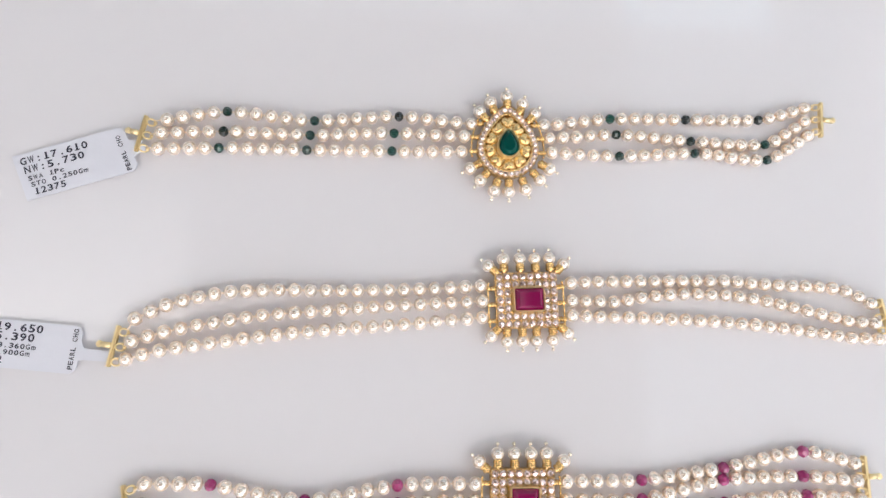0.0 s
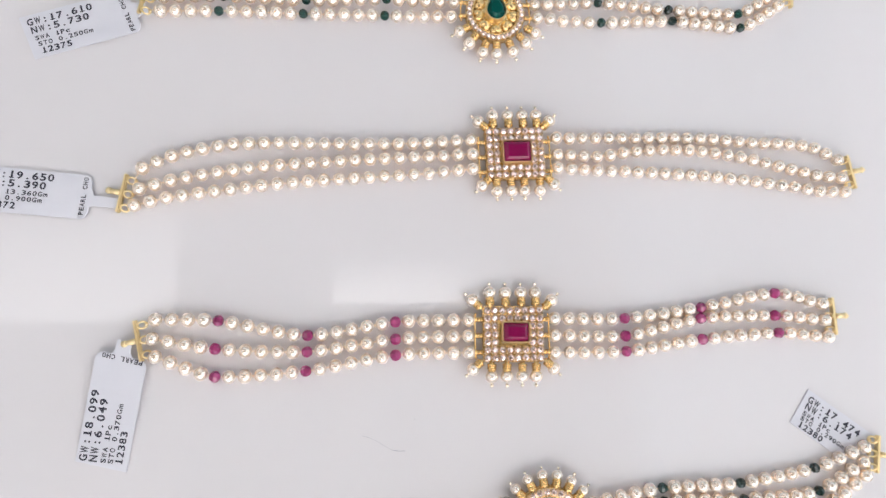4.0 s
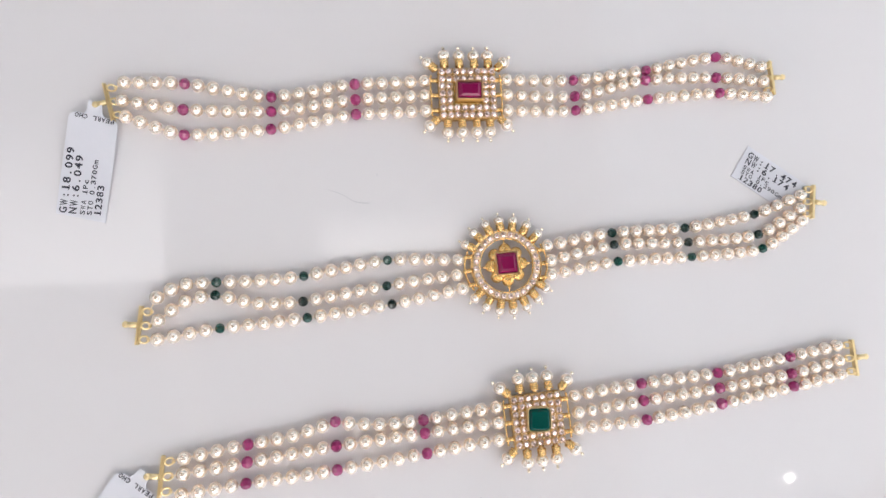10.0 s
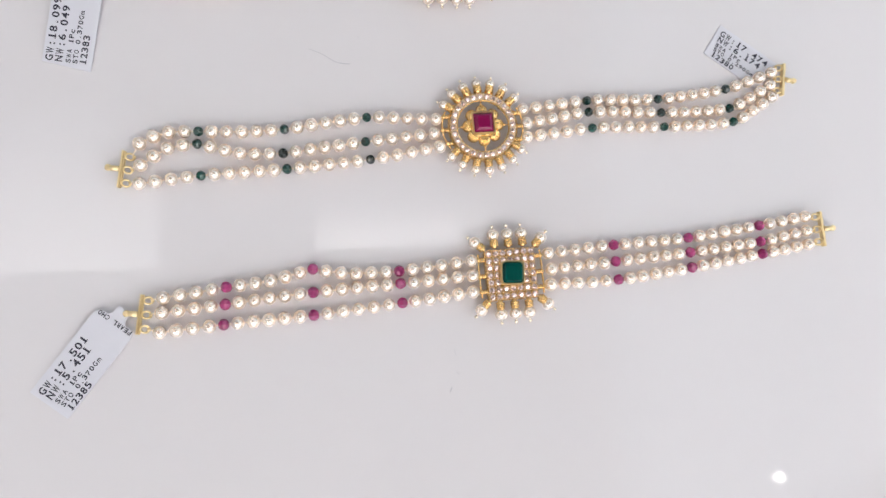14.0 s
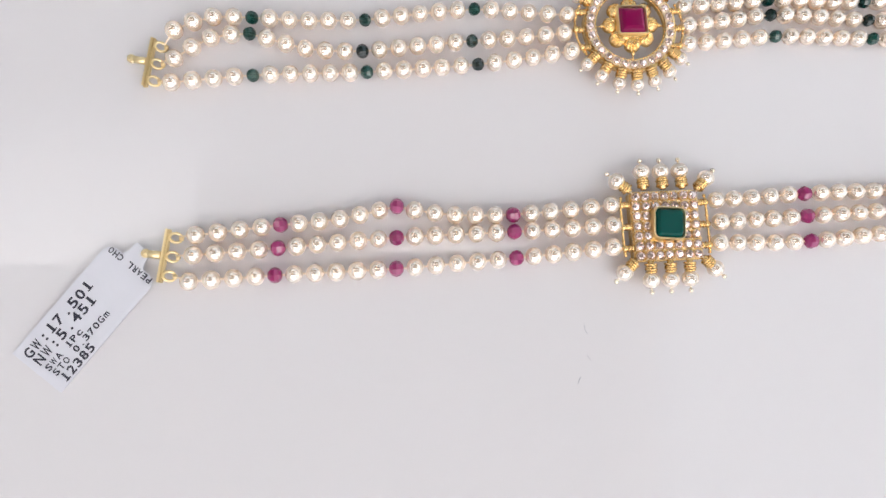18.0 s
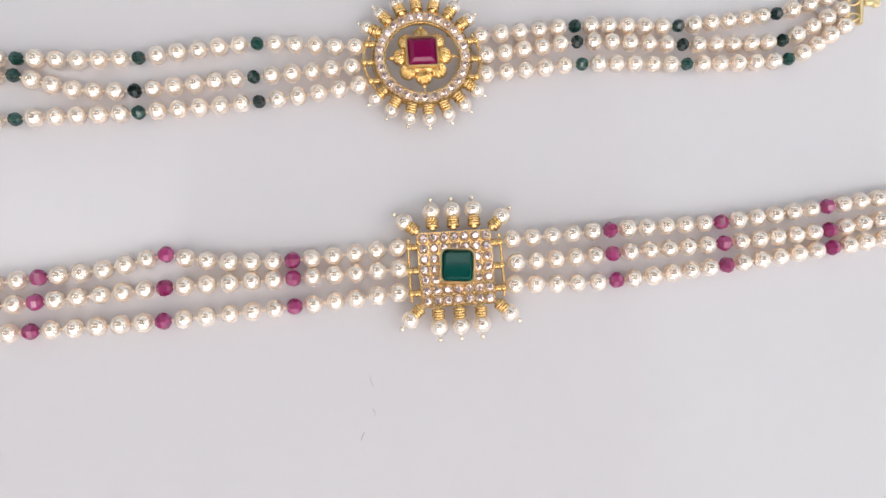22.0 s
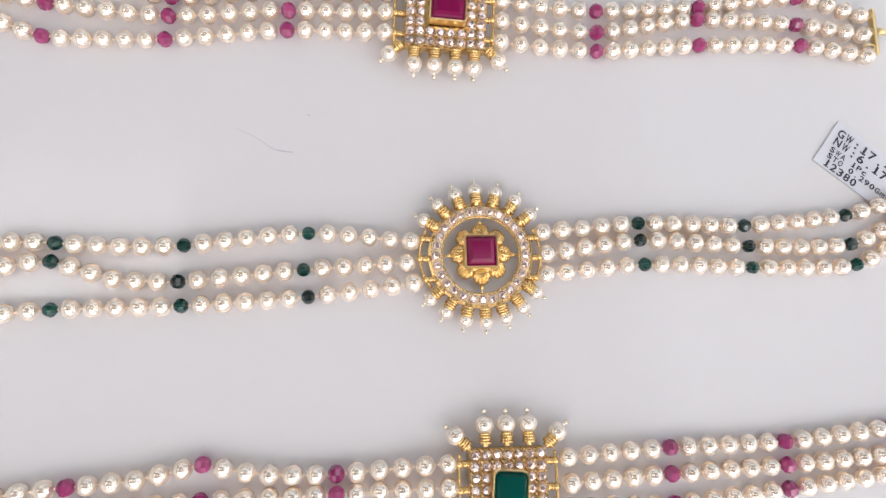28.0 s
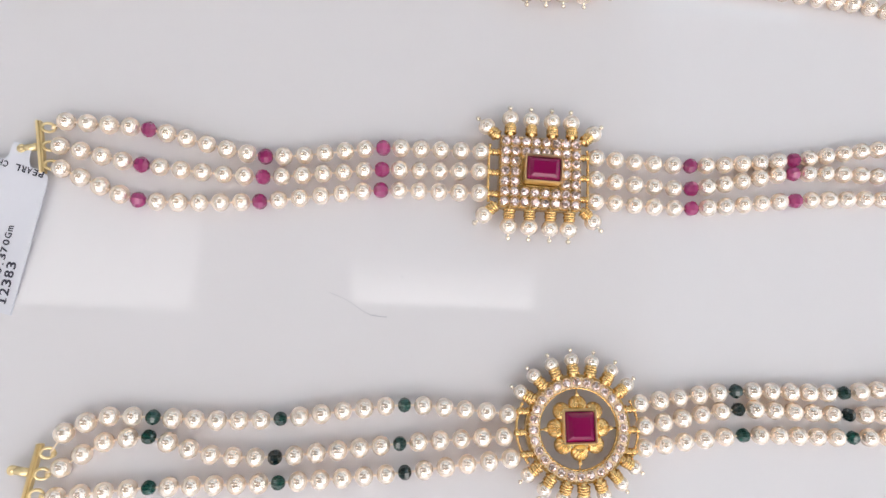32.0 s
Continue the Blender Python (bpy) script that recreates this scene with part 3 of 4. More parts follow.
def drop_pendant(bracelet, turn):
    """A teardrop of gold leaves round a pear-cut green stone, edged with zircons."""
    pendant = new("pendant")
    pendant.parent = bracelet
    pendant.matrix_basis = at(0, 0, 0, turn)
    ring_band(pendant, "setting", teardrop(8.1, 11.6, 8.1), teardrop(6.2, 9.0, 6.3), 1.0, 2.8, GOLD)
    bm = bmesh.new()
    o = [(x * MM, y * MM) for x, y in teardrop(6.3, 9.1, 6.4)]
    loft(bm, [scaled(o, 1.0, 1.6 * MM), scaled(o, 1.0, 2.5 * MM), scaled(o, 0.8, 3.0 * MM), scaled(o, 0.4, 3.3 * MM)])
    part("dome", bm, GOLD_DEEP, pendant, "", True)
    bm = bmesh.new()
    tube(bm, [(x * MM, y * MM, 3.0 * MM) for x, y in teardrop(6.2, 8.9, 6.3)], 0.24 * MM, 6, True)
    for x, y in ((-5, -4), (5, -4), (-3.5, 5), (3.5, 5)):
        tube(bm, [(x * MM, y * MM, 0), (x * MM, y * MM, 2 * MM)], 0.5 * MM, 8)
    part("inner_ring", bm, GOLD, pendant, "", True)
    line = [Vector((x, y, 0)) for x, y in teardrop(7.15, 10.1, 7.2, 120)]
    line.append(line[0])
    total = sum((b - a).length for a, b in zip(line, line[1:]))
    n = 34
    rng = random.Random(1)
    for k in range(n):
        q, a = along(line, total * (k + 0.5) / n)
        piece("zircon", ZIRCON_ME, pendant, at(q.x, q.y, 3.3, a, 0.70) @ Euler((rng.uniform(-0.15, 0.15), rng.uniform(-0.15, 0.15), 0)).to_matrix().to_4x4())
    bm = bmesh.new()
    for k in range(n):
        q, a = along(line, total * (k + 0.5) / n)
        tube(bm, circle(0.70 * MM, 3.2 * MM, 12, q.x * MM, q.y * MM), 0.11 * MM, 5, True)
    tagged(part("claw_setting", bm, ROSE_METAL, pendant, "tiny metal collars that hold the zircons", True), kind="stuff")
    leaf = [Vector((x, y, 0)) for x, y in teardrop(4.5, 6.5, 4.7, 120)]
    leaf.append(leaf[0])
    around = sum((b - a).length for a, b in zip(leaf, leaf[1:]))
    for k in range(10):
        q, a = along(leaf, around * k / 10)
        piece("leaf", LEAF_ME, pendant, at(q.x, q.y, 2.9, a - math.pi / 2))
    shape = lambda d: teardrop(2.55 - d, 4.3 - 1.5 * d, 2.6 - d, 28)
    outline = shape(0)
    cut_stone(pendant, "centre_stone", shape, 3.4, 6.0, EMERALD, "pear-cut dark green emerald", -0.1, -0.3)
    bezel(pendant, outline, 2.8, 5.2, -0.1, -0.3)
    for x, y in ((-7.2, 9.5), (-4.3, 12.1), (0.0, 13.8), (4.1, 11.9), (7.3, 9.4), (-9.8, -5.8), (-7.2, -8.9), (-3.7, -11.5), (0.1, -11.7), (4.5, -10.9), (8.2, -8.3), (10.8, -5.4)):
        drop_pearl(pendant, x, y, math.atan2(y + 0.5, x), 2.6, 0.98, 0.75)
    for s in (-1, 1):
        for y, x in ((6.2, 6.4), (2.6, 7.4), (-1.2, 7.7)):
            piece("connector", CONNECTOR_ME, pendant, at(s * x, y, 2.5, 0 if s > 0 else math.pi))
        link_bar(pendant, [(s * 7.6, 7.4), (s * 8.2, 6.2), (s * 9.2, 2.6), (s * 9.5, -1.2), (s * 9.3, -2.4)], 2.5)
    return pendant


def make_bracelet(x, y, label, strands, counts, bead_me, seed, left, right):
    b = thing("pearl_bracelet", at(x, y, 0), label, "bracelet", "pearl bracelets on the counter")
    for k, runs in enumerate(strands):
        ends = []
        for top, bottom in (left[:2], right[:2]):
            f = (0.14, 0.5, 0.86)[k]
            ends.append((top[0] + f * (bottom[0] - top[0]), top[1] + f * (bottom[1] - top[1])))
        ends = [(ends[0][0] + 2.0, ends[0][1]), (ends[1][0] - 2.0, ends[1][1])]
        make_strand(b, runs, counts, bead_me, seed * 10 + k, ends)
    make_clasp(b, *left)
    make_clasp(b, *right)
    return b


BEADED = ((4, 6, 6, 5), (5, 6, 6, 4))
first = make_bracelet(30.7, 52.6, "pearl bracelet with dark green beads and a gold teardrop pendant", [
    ([(-85.3, 5.0), (-70.9, 7.6), (-49.3, 5.9), (-28.0, 7.8), (-9.4, 6.1)], [(9.7, 6.4), (27.8, 9.1), (48.6, 9.6), (69.2, 10.2), (82.7, 14.0)]),
    ([(-86.5, 1.5), (-71.6, 2.4), (-50.3, 2.1), (-29.2, 3.3), (-11.2, 2.7)], [(11.0, 2.9), (29.3, 4.8), (49.7, 3.6), (70.5, 3.3), (82.4, 10.2)]),
    ([(-87.0, -2.6), (-72.5, -1.9), (-51.0, -1.8), (-29.7, -1.5), (-12.0, -1.4)], [(11.6, -0.9), (29.9, -1.1), (50.6, 0.3), (70.7, -1.0), (82.9, 6.2)]),
], BEADED, GREEN_ME, 1, ((-90.3, 5.8), (-92.2, -3.5), (-94.6, 1.7)), ((87.7, 15.8), (86.9, 6.0), (90.4, 11.0)))
drop_pendant(first, radians(0))

second = make_bracelet(34.7, 12.3, "plain cream pearl bracelet with zircon pendant and rectangular ruby", [
    ([(-93.2, -3.9), (-86.2, -0.6), (-79.0, 1.3), (-71.7, 2.6), (-60.6, 3.2), (-49.2, 3.1), (-29.8, 3.5), (-11.4, 4.5)],
     [(11.4, 5.5), (22.1, 6.0), (40.8, 6.4), (52.3, 6.5), (67.1, 5.5), (78.3, 5.2), (85.4, 4.2), (91.8, 1.0)]),
    ([(-93.7, -9.1), (-86.2, -6.9), (-75.3, -4.7), (-64.2, -3.0), (-49.2, -1.7), (-33.6, -0.5), (-11.0, 0.8)],
     [(11.5, 1.0), (18.7, 1.0), (24.0, 0.9), (29.7, 2.0), (40.6, 3.0), (52.5, 2.8), (63.4, 1.3), (74.5, -1.1), (85.0, -3.5), (92.4, -4.1)]),
    ([(-94.6, -13.3), (-87.2, -11.3), (-75.9, -9.6), (-60.6, -7.5), (-45.5, -6.1), (-30.0, -5.0), (-11.0, -3.2)],
     [(11.5, -2.6), (29.3, -3.1), (49.0, -3.9), (63.6, -5.1), (78.4, -6.9), (85.3, -7.9), (93.0, -8.2)]),
], ((22,), (22,)), None, 2, ((-96.7, -5.5), (-98.4, -15.0), (-100.8, -9.6)), ((94.7, 2.3), (96.3, -7.1), (98.0, -1.6)))
square_pendant(second, radians(2.0), 8, 7, (1.92, 1.94), 0.48, (7.2, 5.5), RUBY, "rectangular step-cut purple-red ruby", 0.4, ((-5.3, -1.2, 2.7, 6.4), (-5.3, -1.5, 2.0, 6.1)), (9.1, 8.4, 10.0), (10.4, 9.9), (-4.85, -0.85, 3.15), (0.4, 0.2), 0.0, (0.0, 1.0), (0.15, 0.1))

third = make_bracelet(32.5, -33.9, "pearl bracelet with ruby-red beads, zircon pendant and rectangular ruby", [
    ([(-86.1, 5.2), (-71.6, 4.7), (-50.4, 0.9), (-29.1, 3.9), (-10.9, 4.1)], [(11.0, 4.2), (29.8, 4.1), (50.7, 6.6), (71.6, 10.2), (84.9, 7.3)]),
    ([(-86.6, 0.6), (-72.1, -2.0), (-50.5, -3.0), (-29.1, -0.3), (-11.1, 0.2)], [(11.0, 0.0), (29.8, -0.4), (50.4, 3.8), (71.1, 4.3), (85.1, 3.0)]),
    ([(-85.8, -3.6), (-71.9, -8.5), (-50.7, -7.6), (-29.1, -4.2), (-11.0, -3.9)], [(10.8, -4.3), (29.8, -4.3), (50.5, -1.6), (71.7, -0.2), (85.6, -1.5)]),
], BEADED, RUBY_ME, 3, ((-90.8, 5.0), (-88.7, -4.6), (-92.9, 0.6)), ((87.7, 8.9), (87.9, -1.0), (89.5, 4.6)))
square_pendant(third, radians(-0.5), 8, 7, (1.9, 1.95), 0.475, (6.4, 4.6), RUBY, "rectangular step-cut purple-red ruby", 0.25, ((-5.6, -1.6, 2.4, 6.1), (-5.4, -1.6, 2.3, 5.8)), (10.0, 8.1, 10.4), (10.8, 9.9), (-4.0, 0.1, 4.1), (0.6, 0.95), radians(-1), (0, 0), (0.3, 0.5))

fourth = make_bracelet(40.4, -80.0, "pearl bracelet with dark green beads and a round gold flower pendant", [
    ([(-86.9, -2.7), (-82.7, -0.5, 0), (-79.5, 0.25, 0), (-72.9, 0.3), (-62.0, 0.1, 0), (-51.8, 0.7), (-30.8, 3.7), (-12.8, 2.8)], [(10.8, 5.4), (29.1, 8.1), (49.7, 8.5), (70.1, 11.4), (84.5, 16.2)]),
    ([(-86.6, -8.2), (-83.0, -5.6, 0), (-79.6, -3.7, 0), (-73.2, -2.9), (-69.0, -4.0, 0), (-62.0, -5.6, 0), (-52.2, -5.6), (-31.3, -2.8), (-13.4, -1.0)], [(11.6, 1.5), (29.4, 4.9), (50.3, 4.6), (70.7, 5.8), (83.8, 12.5)]),
    ([(-86.9, -12.8), (-72.3, -11.0), (-51.3, -9.7), (-30.2, -7.5), (-12.1, -4.6)], [(11.5, -2.2), (30.1, 0.4), (50.8, 0.6), (71.5, 1.9), (83.9, 9.0)]),
], BEADED, GREEN_ME, 4, ((-90.4, -4.5), (-91.6, -13.7), (-94.2, -8.7)), ((88.8, 18.9), (87.2, 9.5), (91.4, 14.0)))
round_pendant(fourth, radians(3.0))

fifth = make_bracelet(45.3, -118.6, "pearl bracelet with ruby-red beads, zircon pendant and square emerald", [
    ([(-86.1, -2.5), (-71.3, -0.5), (-61.5, 0.55, 0), (-54.3, 2.2, 0), (-50.4, 3.2), (-46.4, 2.4, 0), (-39.5, 1.7, 0), (-28.8, 1.9), (-10.3, 3.8)], [(10.2, 5.1), (28.7, 6.8), (50.0, 8.1), (71.1, 10.9), (85.1, 13.0)]),
    ([(-86.4, -6.1), (-71.6, -4.7), (-50.4, -2.6), (-28.6, -1.3), (-10.1, -0.0)], [(10.8, 0.9), (28.9, 2.4), (50.2, 4.1), (71.0, 6.4), (85.1, 9.0)]),
    ([(-86.9, -10.8), (-72.0, -9.6), (-50.4, -8.3), (-28.3, -6.2), (-10.2, -4.2)], [(10.4, -3.1), (29.3, -2.5), (50.3, 0.0), (71.2, 3.0), (85.2, 5.2)]),
], BEADED, RUBY_ME, 5, ((-90.8, -1.5), (-91.9, -11.0), (-93.6, -5.8)), ((89.7, 14.3), (90.1, 4.5), (93.9, 9.9)))
square_pendant(fifth, radians(3.0), 7, 7, (1.86, 1.86), 0.45, (5.5, 5.5), EMERALD, "cushion-cut dark green emerald", 0.9, ((-3.75, 0.0, 3.75), (-3.75, 0.0, 3.75)), (8.7, 8.5, 8.9), (10.45, 10.1), (-4.0, 0.0, 4.2), (0.05, 0.25), radians(-5))


# ---- price tags ----
GLYPHS = {}


def glyph(ch):
    """The outline of one printed character as a mesh, 1 high."""
    if ch not in GLYPHS:
        curve = bpy.data.curves.new("glyph", "FONT")
        curve.body, curve.size, curve.align_x, curve.offset = ch, 1.4, "CENTER", 0.034
        curve.resolution_u = 3
        ob = bpy.data.objects.new("glyph", curve)
        scene.collection.objects.link(ob)
        bpy.context.view_layer.update()
        GLYPHS[ch] = bpy.data.meshes.new_from_object(ob.evaluated_get(bpy.context.evaluated_depsgraph_get()))
        bpy.data.objects.remove(ob)
    return GLYPHS[ch]


def print_line(tag, text, x, y, pitch, height, turn=0.0):
    """A line of print with even letter spacing; x, y is the middle of its first edge."""
    bm = bmesh.new()
    place = at(x, y, 0.36, turn)
    for k, ch in enumerate(text):
        if ch == " ":
            continue
        first = len(bm.verts)
        bm.from_mesh(glyph(ch))
        bm.verts.ensure_lookup_table()
        new_verts = bm.verts[first:]
        xs = [v.co.x for v in new_verts]
        ys = [v.co.y for v in new_verts]
        wide = 0.28 if ch in ":." else 0.27 if ch == "1" else 0.8
        tall = height / 1.0 if ch in ":.acmd" else height / (max(ys) - min(ys))
        m = place @ Matrix.LocRotScale(((k + 0.5) * pitch * MM, -height / 2 * MM, 0), None, (wide * pitch * MM / (max(xs) - min(xs)), tall * MM, 1)) @ Matrix.Translation((-(max(xs) + min(xs)) / 2, 0, 0))
        bmesh.ops.transform(bm, matrix=m, verts=new_verts)
        if ch == "1":
            foot = [place @ Vector(((k + 0.5 + a) * pitch * MM, (-0.5 + c) * height * MM, 0)) for a, c in ((-0.34, 0), (0.34, 0), (0.34, 0.13), (-0.34, 0.13))]
            bm.faces.new([bm.verts.new(v) for v in foot])
    part("print", bm, INK, tag)


def make_tag(x, y, turn, lines, label, length=25.0, height=11.4, skew=0.0, lift=0.0, neck=6.0, text=(0.0, 0.0), side=(0.0, 0.0), strap=(1.6, 0.0)):
    """A white plastic price tag with a rounded end and a narrow neck, its print and its code."""
    tag = thing("price_tag", at(x, y, 0.05) @ Euler((0, -math.asin(lift / (length + neck)), turn)).to_matrix().to_4x4(), label, "price tag", "price tags")
    L, H = length, height
    edge = [(0, 0), (0, -H), (L - 1.6, -H), (L - 0.7, -H + 0.4), (L, -H + 1.6), (L, -H / 2 - 2.4), (L + 0.9, strap[1] - H / 2 - strap[0] - 0.2), (L + neck, strap[1] - H / 2 - strap[0]),
            (L + neck, strap[1] - H / 2 + strap[0]), (L + 0.9, strap[1] - H / 2 + strap[0] + 0.2), (L, -H / 2 + 2.4), (L, -1.6), (L - 0.7, -0.4), (L - 1.6, 0)]
    bm = bmesh.new()
    o = [((a - skew * b) * MM, b * MM) for a, b in edge]
    loft(bm, [scaled(o, 1, 0), scaled(o, 1, 0.28 * MM)])
    part("tag_card", bm, TAG, tag)
    for (words, pitch, size), f in zip(lines, (0.17, 0.365, 0.56, 0.70, 0.86)):
        print_line(tag, words, text[0] + 1.0 + (0.12 + skew) * H * f, text[1] - f * H, pitch, size)
    if side:
        print_line(tag, "PEARL CHO", side[0] + L - 0.9 + skew * H, side[1] - H + 0.9, 1.06, 1.15, math.pi / 2 + skew)
    return tag


def print_lines(gross, net, stones, weight, code):
    return (("GW:" + gross, 1.84, 1.85), ("NW:" + net, 1.84, 1.85), ("SWA " + stones, 1.26, 1.2), ("STO " + weight, 1.26, 1.2), (code, 1.55, 1.65))


TAG_LABEL = "white plastic price tag with black print, tied to a clasp"
make_tag(30.7 - 121.5, 52.6 - 5.2, radians(17.7), print_lines("17.610", "5.730", "1Pc", "0.250Gm", "12375"), TAG_LABEL, 27.0, 11.8, 0.1, 1.2, 3.0, (0.0, 0.1), (-1.3, -0.5))
make_tag(34.7 - 130.7, 12.3 - 3.3, radians(-5.5), print_lines("19.650", "5.390", "13.360Gm", "0.900Gm", "  872"), TAG_LABEL, 26.2, 11.0, 0.0, 1.2, 7.6, (-0.4, 0.4), (-0.6, 0.0), (1.15, -0.75))
make_tag(32.5 - 102.6, -33.9 - 26.9, radians(81.4), print_lines("18.099", "6.049", "1Pc", "0.370Gm", "12383"), TAG_LABEL, 25.6, 11.7, -0.1, 2.0, 3.5, (-0.9, 0.5), (0.2, -0.1))
make_tag(40.4 + 71.5, -80.0 + 31.0, radians(-36.0), print_lines("17.474", "6.174", "1Pc", "0.290Gm", "12380"), "white plastic price tag tucked under the pearls by the clasp", 24.0, 10.3, 0.0, 0.2, 1.0, (-0.2, -0.2), ())
make_tag(45.3 - 116.2, -118.6 - 23.2, radians(51.8), print_lines("17.501", "5.451", "1Pc", "0.370Gm", "12385"), TAG_LABEL, 24.6, 10.8, 0.0, 1.2, 3.0, (-0.3, -0.3), (0.1, -0.4))


# ---- a stray fibre and specks ----
def fibre(x, y, points, radius, label):
    bm = bmesh.new()
    tube(bm, [(q.x * MM, q.y * MM, 0.06 * MM) for q in spline([(a, b, 0) for a, b in points], 6)], radius * MM, 5)
    ob = new("fibre", mesh_of("fibre", bm, FIBRE, True))
    ob.matrix_world = at(x, y, 0)
    return tagged(ob, label, "fibre", "stray fibres")


fibre(0, -59, [(-4.8, 1.8), (-2.8, 1.1), (-0.8, 0.2), (1.2, -1.2), (2.8, -1.9), (3.9, -1.7)], 0.022, "thin dark bent fibre lying on the white counter")
fibre(5, -61, [(-2.2, 0.1), (-0.6, -0.1), (0.7, -0.1)], 0.045, "dark end of a stray fibre on the white counter")
fibre(30.3, -137.7, [(-0.4, 0.7), (-0.3, -0.3), (0.1, -1.0)], 0.028, "tiny dark fibre lying on the white counter")
fibre(28.4, -147.3, [(0.5, 0.7), (0.2, 0.2), (-0.1, -0.6)], 0.05, "tiny dark fibre lying on the white counter")
fibre(30.5, -143.2, [(-0.3, 0.6), (0.1, 0.1), (0.3, -0.5)], 0.028, "tiny dark fibre lying on the white counter")
fibre(-86.0, -79.0, [(-3.2, 0.5), (0.3, 0.2), (3.2, -0.7)], 0.02, "thin faint fibre lying on the white counter")
fibre(8.1, -53.8, [(-0.15, 0.1), (0, 0), (0.15, -0.1)], 0.06, "tiny dark speck lying on the white counter")


# ---- counter, room and lights ----
def block(name, x0, x1, y0, y1, z0, z1, material, label, kind="structure", bevel=0.0):
    bm = bmesh.new()
    box(bm, x0, x1, y0, y1, z0, z1)
    if bevel:
        bmesh.ops.bevel(bm, geom=bm.edges[:], offset=bevel, segments=3, affect="EDGES")
    return tagged(new(name, mesh_of(name, bm, material)), label, name.split("_")[0], kind=kind)


counter = thing("display_counter", pose(0, 0, FLOOR), "white display counter with a glossy laminate top", "counter")
bm = bmesh.new()
box(bm, -0.9, 1.0, -0.55, 0.5, 0.86, 0.90)
bmesh.ops.bevel(bm, geom=bm.edges[:], offset=0.004, segments=2, affect="EDGES")
part("counter_top", bm, COUNTER, counter, "glossy white laminate top")
bm = bmesh.new()
box(bm, -0.87, 0.97, -0.5, 0.45, 0.0, 0.86)
part("counter_body", bm, WALL, counter)

X0, X1, Y0, Y1 = -2.2, 2.6, -2.5, 2.2
block("floor", X0 - 0.2, X1 + 0.2, Y0 - 0.2, Y1 + 0.2, FLOOR - 0.1, FLOOR, TILE, "grey stone shop floor")
block("ceiling", X0 - 0.2, X1 + 0.2, Y0 - 0.2, Y1 + 0.2, CEIL, CEIL + 0.1, CEILING, "plain grey painted ceiling")
block("wall_west", X0 - 0.15, X0, Y0, Y1, FLOOR, CEIL, WALL, "plain white painted wall")
block("wall_east", X1, X1 + 0.15, Y0, Y1, FLOOR, CEIL, WALL, "plain white painted wall")
block("wall_north", X0 - 0.15, X1 + 0.15, Y1, Y1 + 0.15, FLOOR, CEIL, WALL, "plain white painted wall")
block("wall_south", X0 - 0.15, X1 + 0.15, Y0 - 0.15, Y0, FLOOR, CEIL, WALL, "plain white painted wall")


def window(name, m, width, z0, z1, pane_glow, bays):
    """An added, unseen fill light built like a window: glowing panes, mullions, dark frame."""
    w = thing(name, m, "added window-shaped fill light, glowing panes with dark mullions", "window", kind="structure")
    h = width / 2
    bm = bmesh.new()
    for a, b, c, d in ((-h - 0.04, h + 0.04, z0 - 0.04, z0), (-h - 0.04, h + 0.04, z1, z1 + 0.04), (-h - 0.04, -h, z0, z1), (h, h + 0.04, z0, z1)):
        box(bm, a, b, 0.0, 0.05, c, d)
    for k in range(1, bays):
        x = -h + width * k / bays
        box(bm, x - 0.03, x + 0.03, 0.0, 0.045, z0, z1)
    part("window_frame", bm, FRAME, w)
    for k in range(bays):
        bm = bmesh.new()
        box(bm, -h + width * k / bays + 0.031, -h + width * (k + 1) / bays - 0.031, 0.012, 0.02, z0, z1)
        part("glow_pane", bm, pane_glow, w)


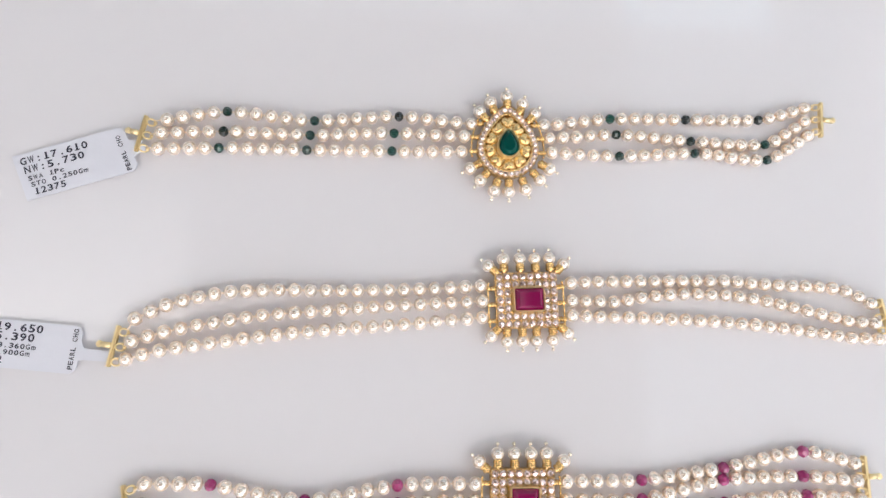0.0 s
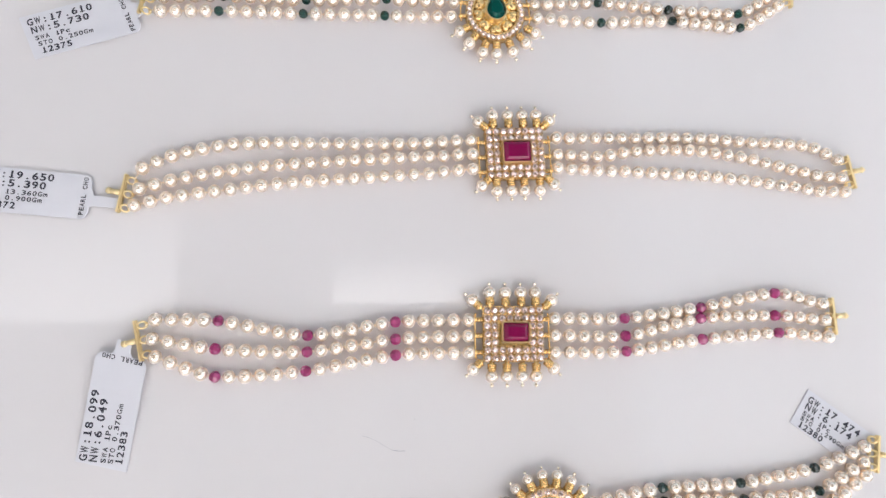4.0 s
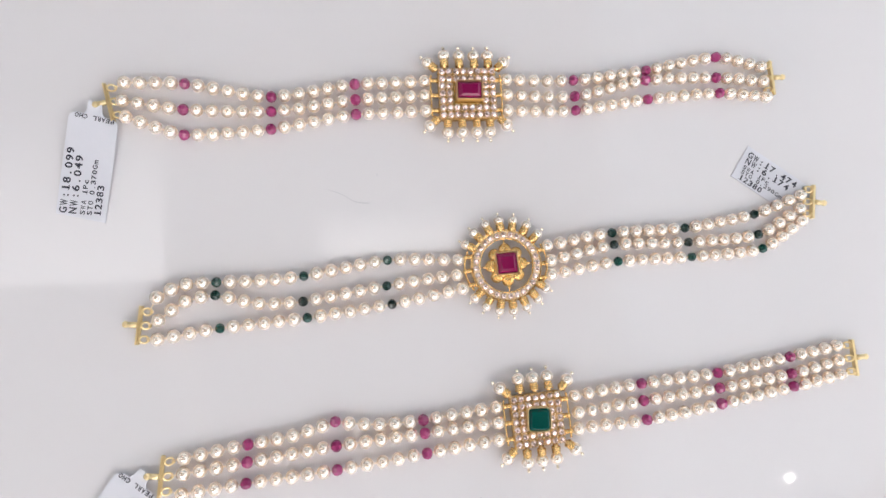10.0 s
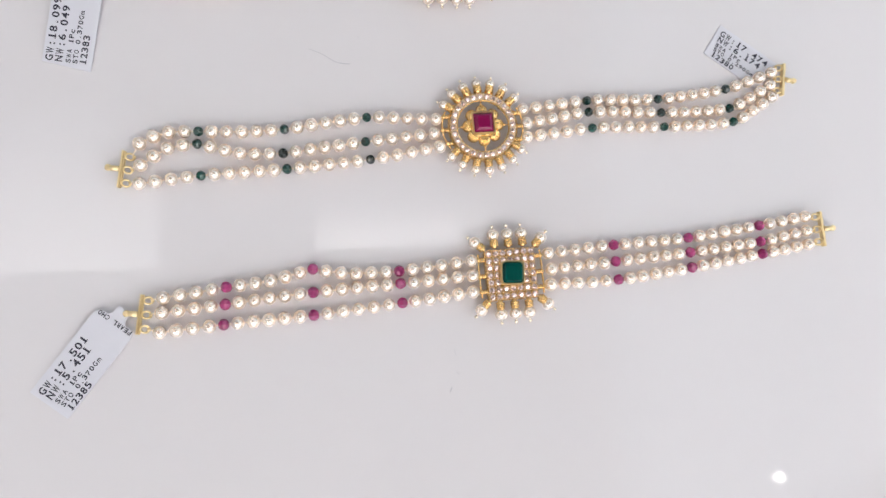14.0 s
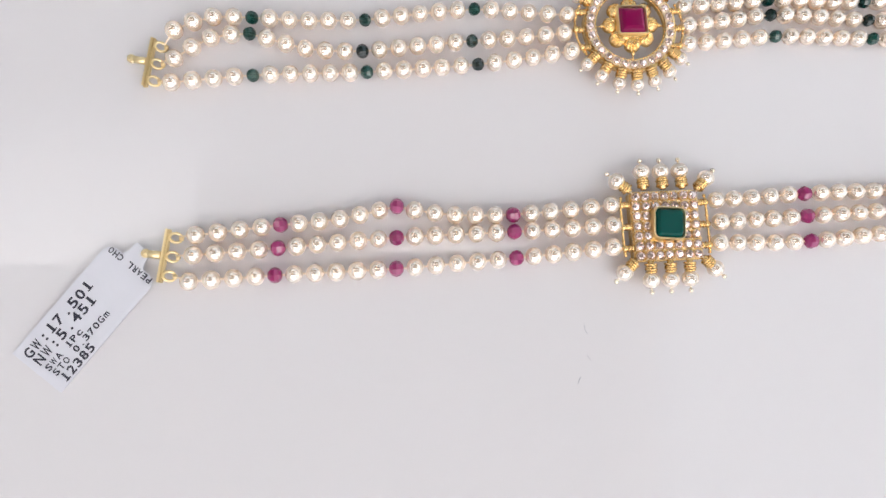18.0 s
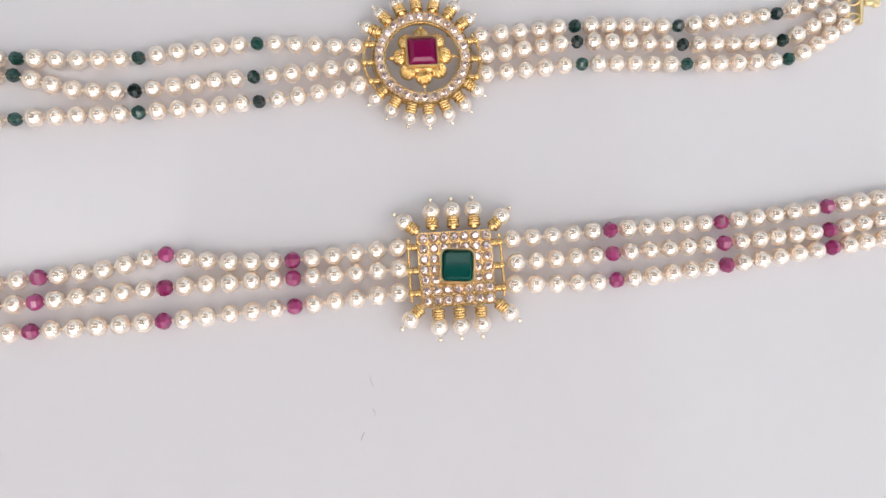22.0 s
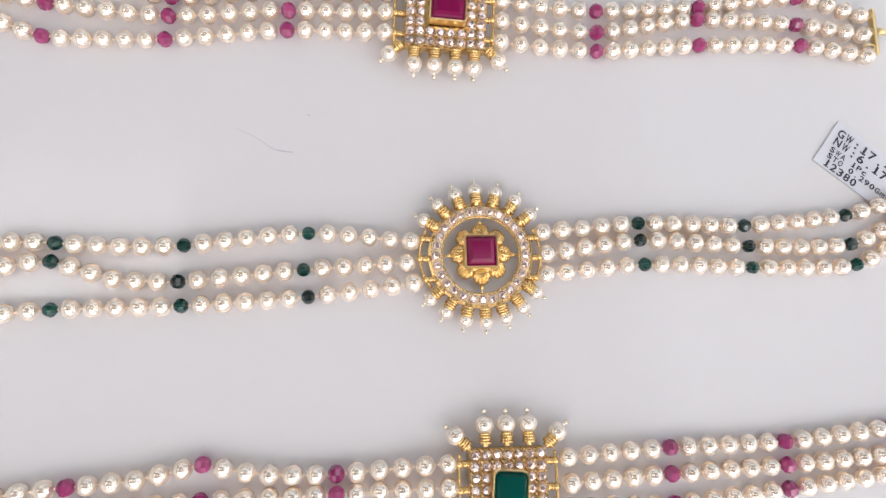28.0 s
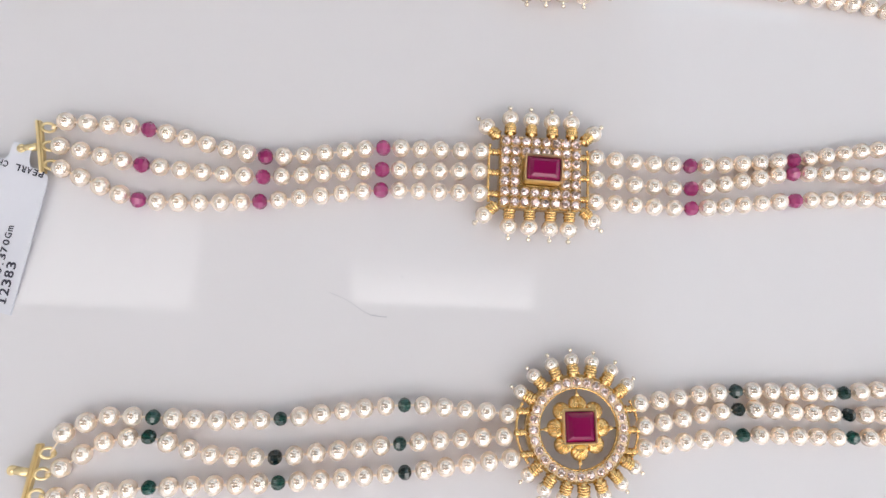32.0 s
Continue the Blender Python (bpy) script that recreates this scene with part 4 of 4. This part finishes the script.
# added fill on every wall, to brighten the pearls and soften shadows
window("fill_window_1", pose(0.2, Y1, 0, 0, 0, 180), 3.6, 0.0, 1.4, FILL_NORTH, 3)
window("fill_window_2", pose(0.2, Y0, 0), 3.6, -0.1, 1.4, FILL_SOUTH, 3)
window("fill_window_3", pose(X0, -0.2, 0, 0, 0, -90), 3.0, 0.0, 1.4, FILL_WEST, 3)
window("fill_window_4", pose(X1, -0.2, 0, 0, 0, 90), 3.0, 0.0, 1.4, FILL_EAST, 2)


# ceiling panels: two mirrored in the counter, the others added for light
def light_panel(x0, x1, y0, y1, glow):
    lamp = thing("glow_panel", pose((x0 + x1) / 2, (y0 + y1) / 2, CEIL), "flat white glowing ceiling panel", "ceiling light", "ceiling lights")
    hx, hy = (x1 - x0) / 2, (y1 - y0) / 2
    bm = bmesh.new()
    box(bm, -hx, hx, -hy, hy, -0.012, -0.006)
    part("diffuser", bm, glow, lamp)
    bm = bmesh.new()
    box(bm, -hx - 0.008, hx + 0.008, -hy - 0.008, hy + 0.008, -0.006, -0.001)
    part("frame", bm, WALL, lamp)


def downlight(x, y, r, drop=0.0, glow=SPOT_GLOW):
    lamp = thing("downlight", pose(x, y, CEIL - drop), "small round recessed ceiling downlight", "downlight", "downlights")
    bm = bmesh.new()
    loft(bm, [circle(r, -0.008, 24), circle(r, -0.004, 24)])
    part("bulb", bm, glow, lamp)
    bm = bmesh.new()
    tube(bm, circle(r * 1.25, -0.005, 24), r * 0.22, 8, True)
    part("rim", bm, WALL, lamp, "", True)


light_panel(-0.11, 0.38, 0.085, 0.205, PANEL_GLOW)
light_panel(-1.7, -0.53, 0.045, 0.465, SIDE_GLOW)
# added unseen fill, far left
light_panel(-2.1, -1.05, -2.2, -0.05, LEFT_GLOW)
# added bays that light from the south and break up the pearls' highlights
for x0, x1 in ((-0.95, -0.2), (0.05, 0.85), (1.2, 2.2)):
    for y0, y1 in ((-1.35, -0.80), (-2.3, -1.65)):
        light_panel(x0, x1, y0, y1, WARM_GLOW)
# added unseen fills, north and east
light_panel(-1.2, 1.2, 1.0, 2.1, FAINT_GLOW)
light_panel(1.45, 2.5, -0.6, 1.3, COOL_GLOW)
# added dim panel that gives the counter's right its bluish reflection
light_panel(0.72, 1.43, -0.68, 1.3, FAINT_GLOW)
downlight(1.18, -0.62, 0.0125, 0.014)
downlight(-0.04, -0.39, 0.014, 0.0, DIM_SPOT)
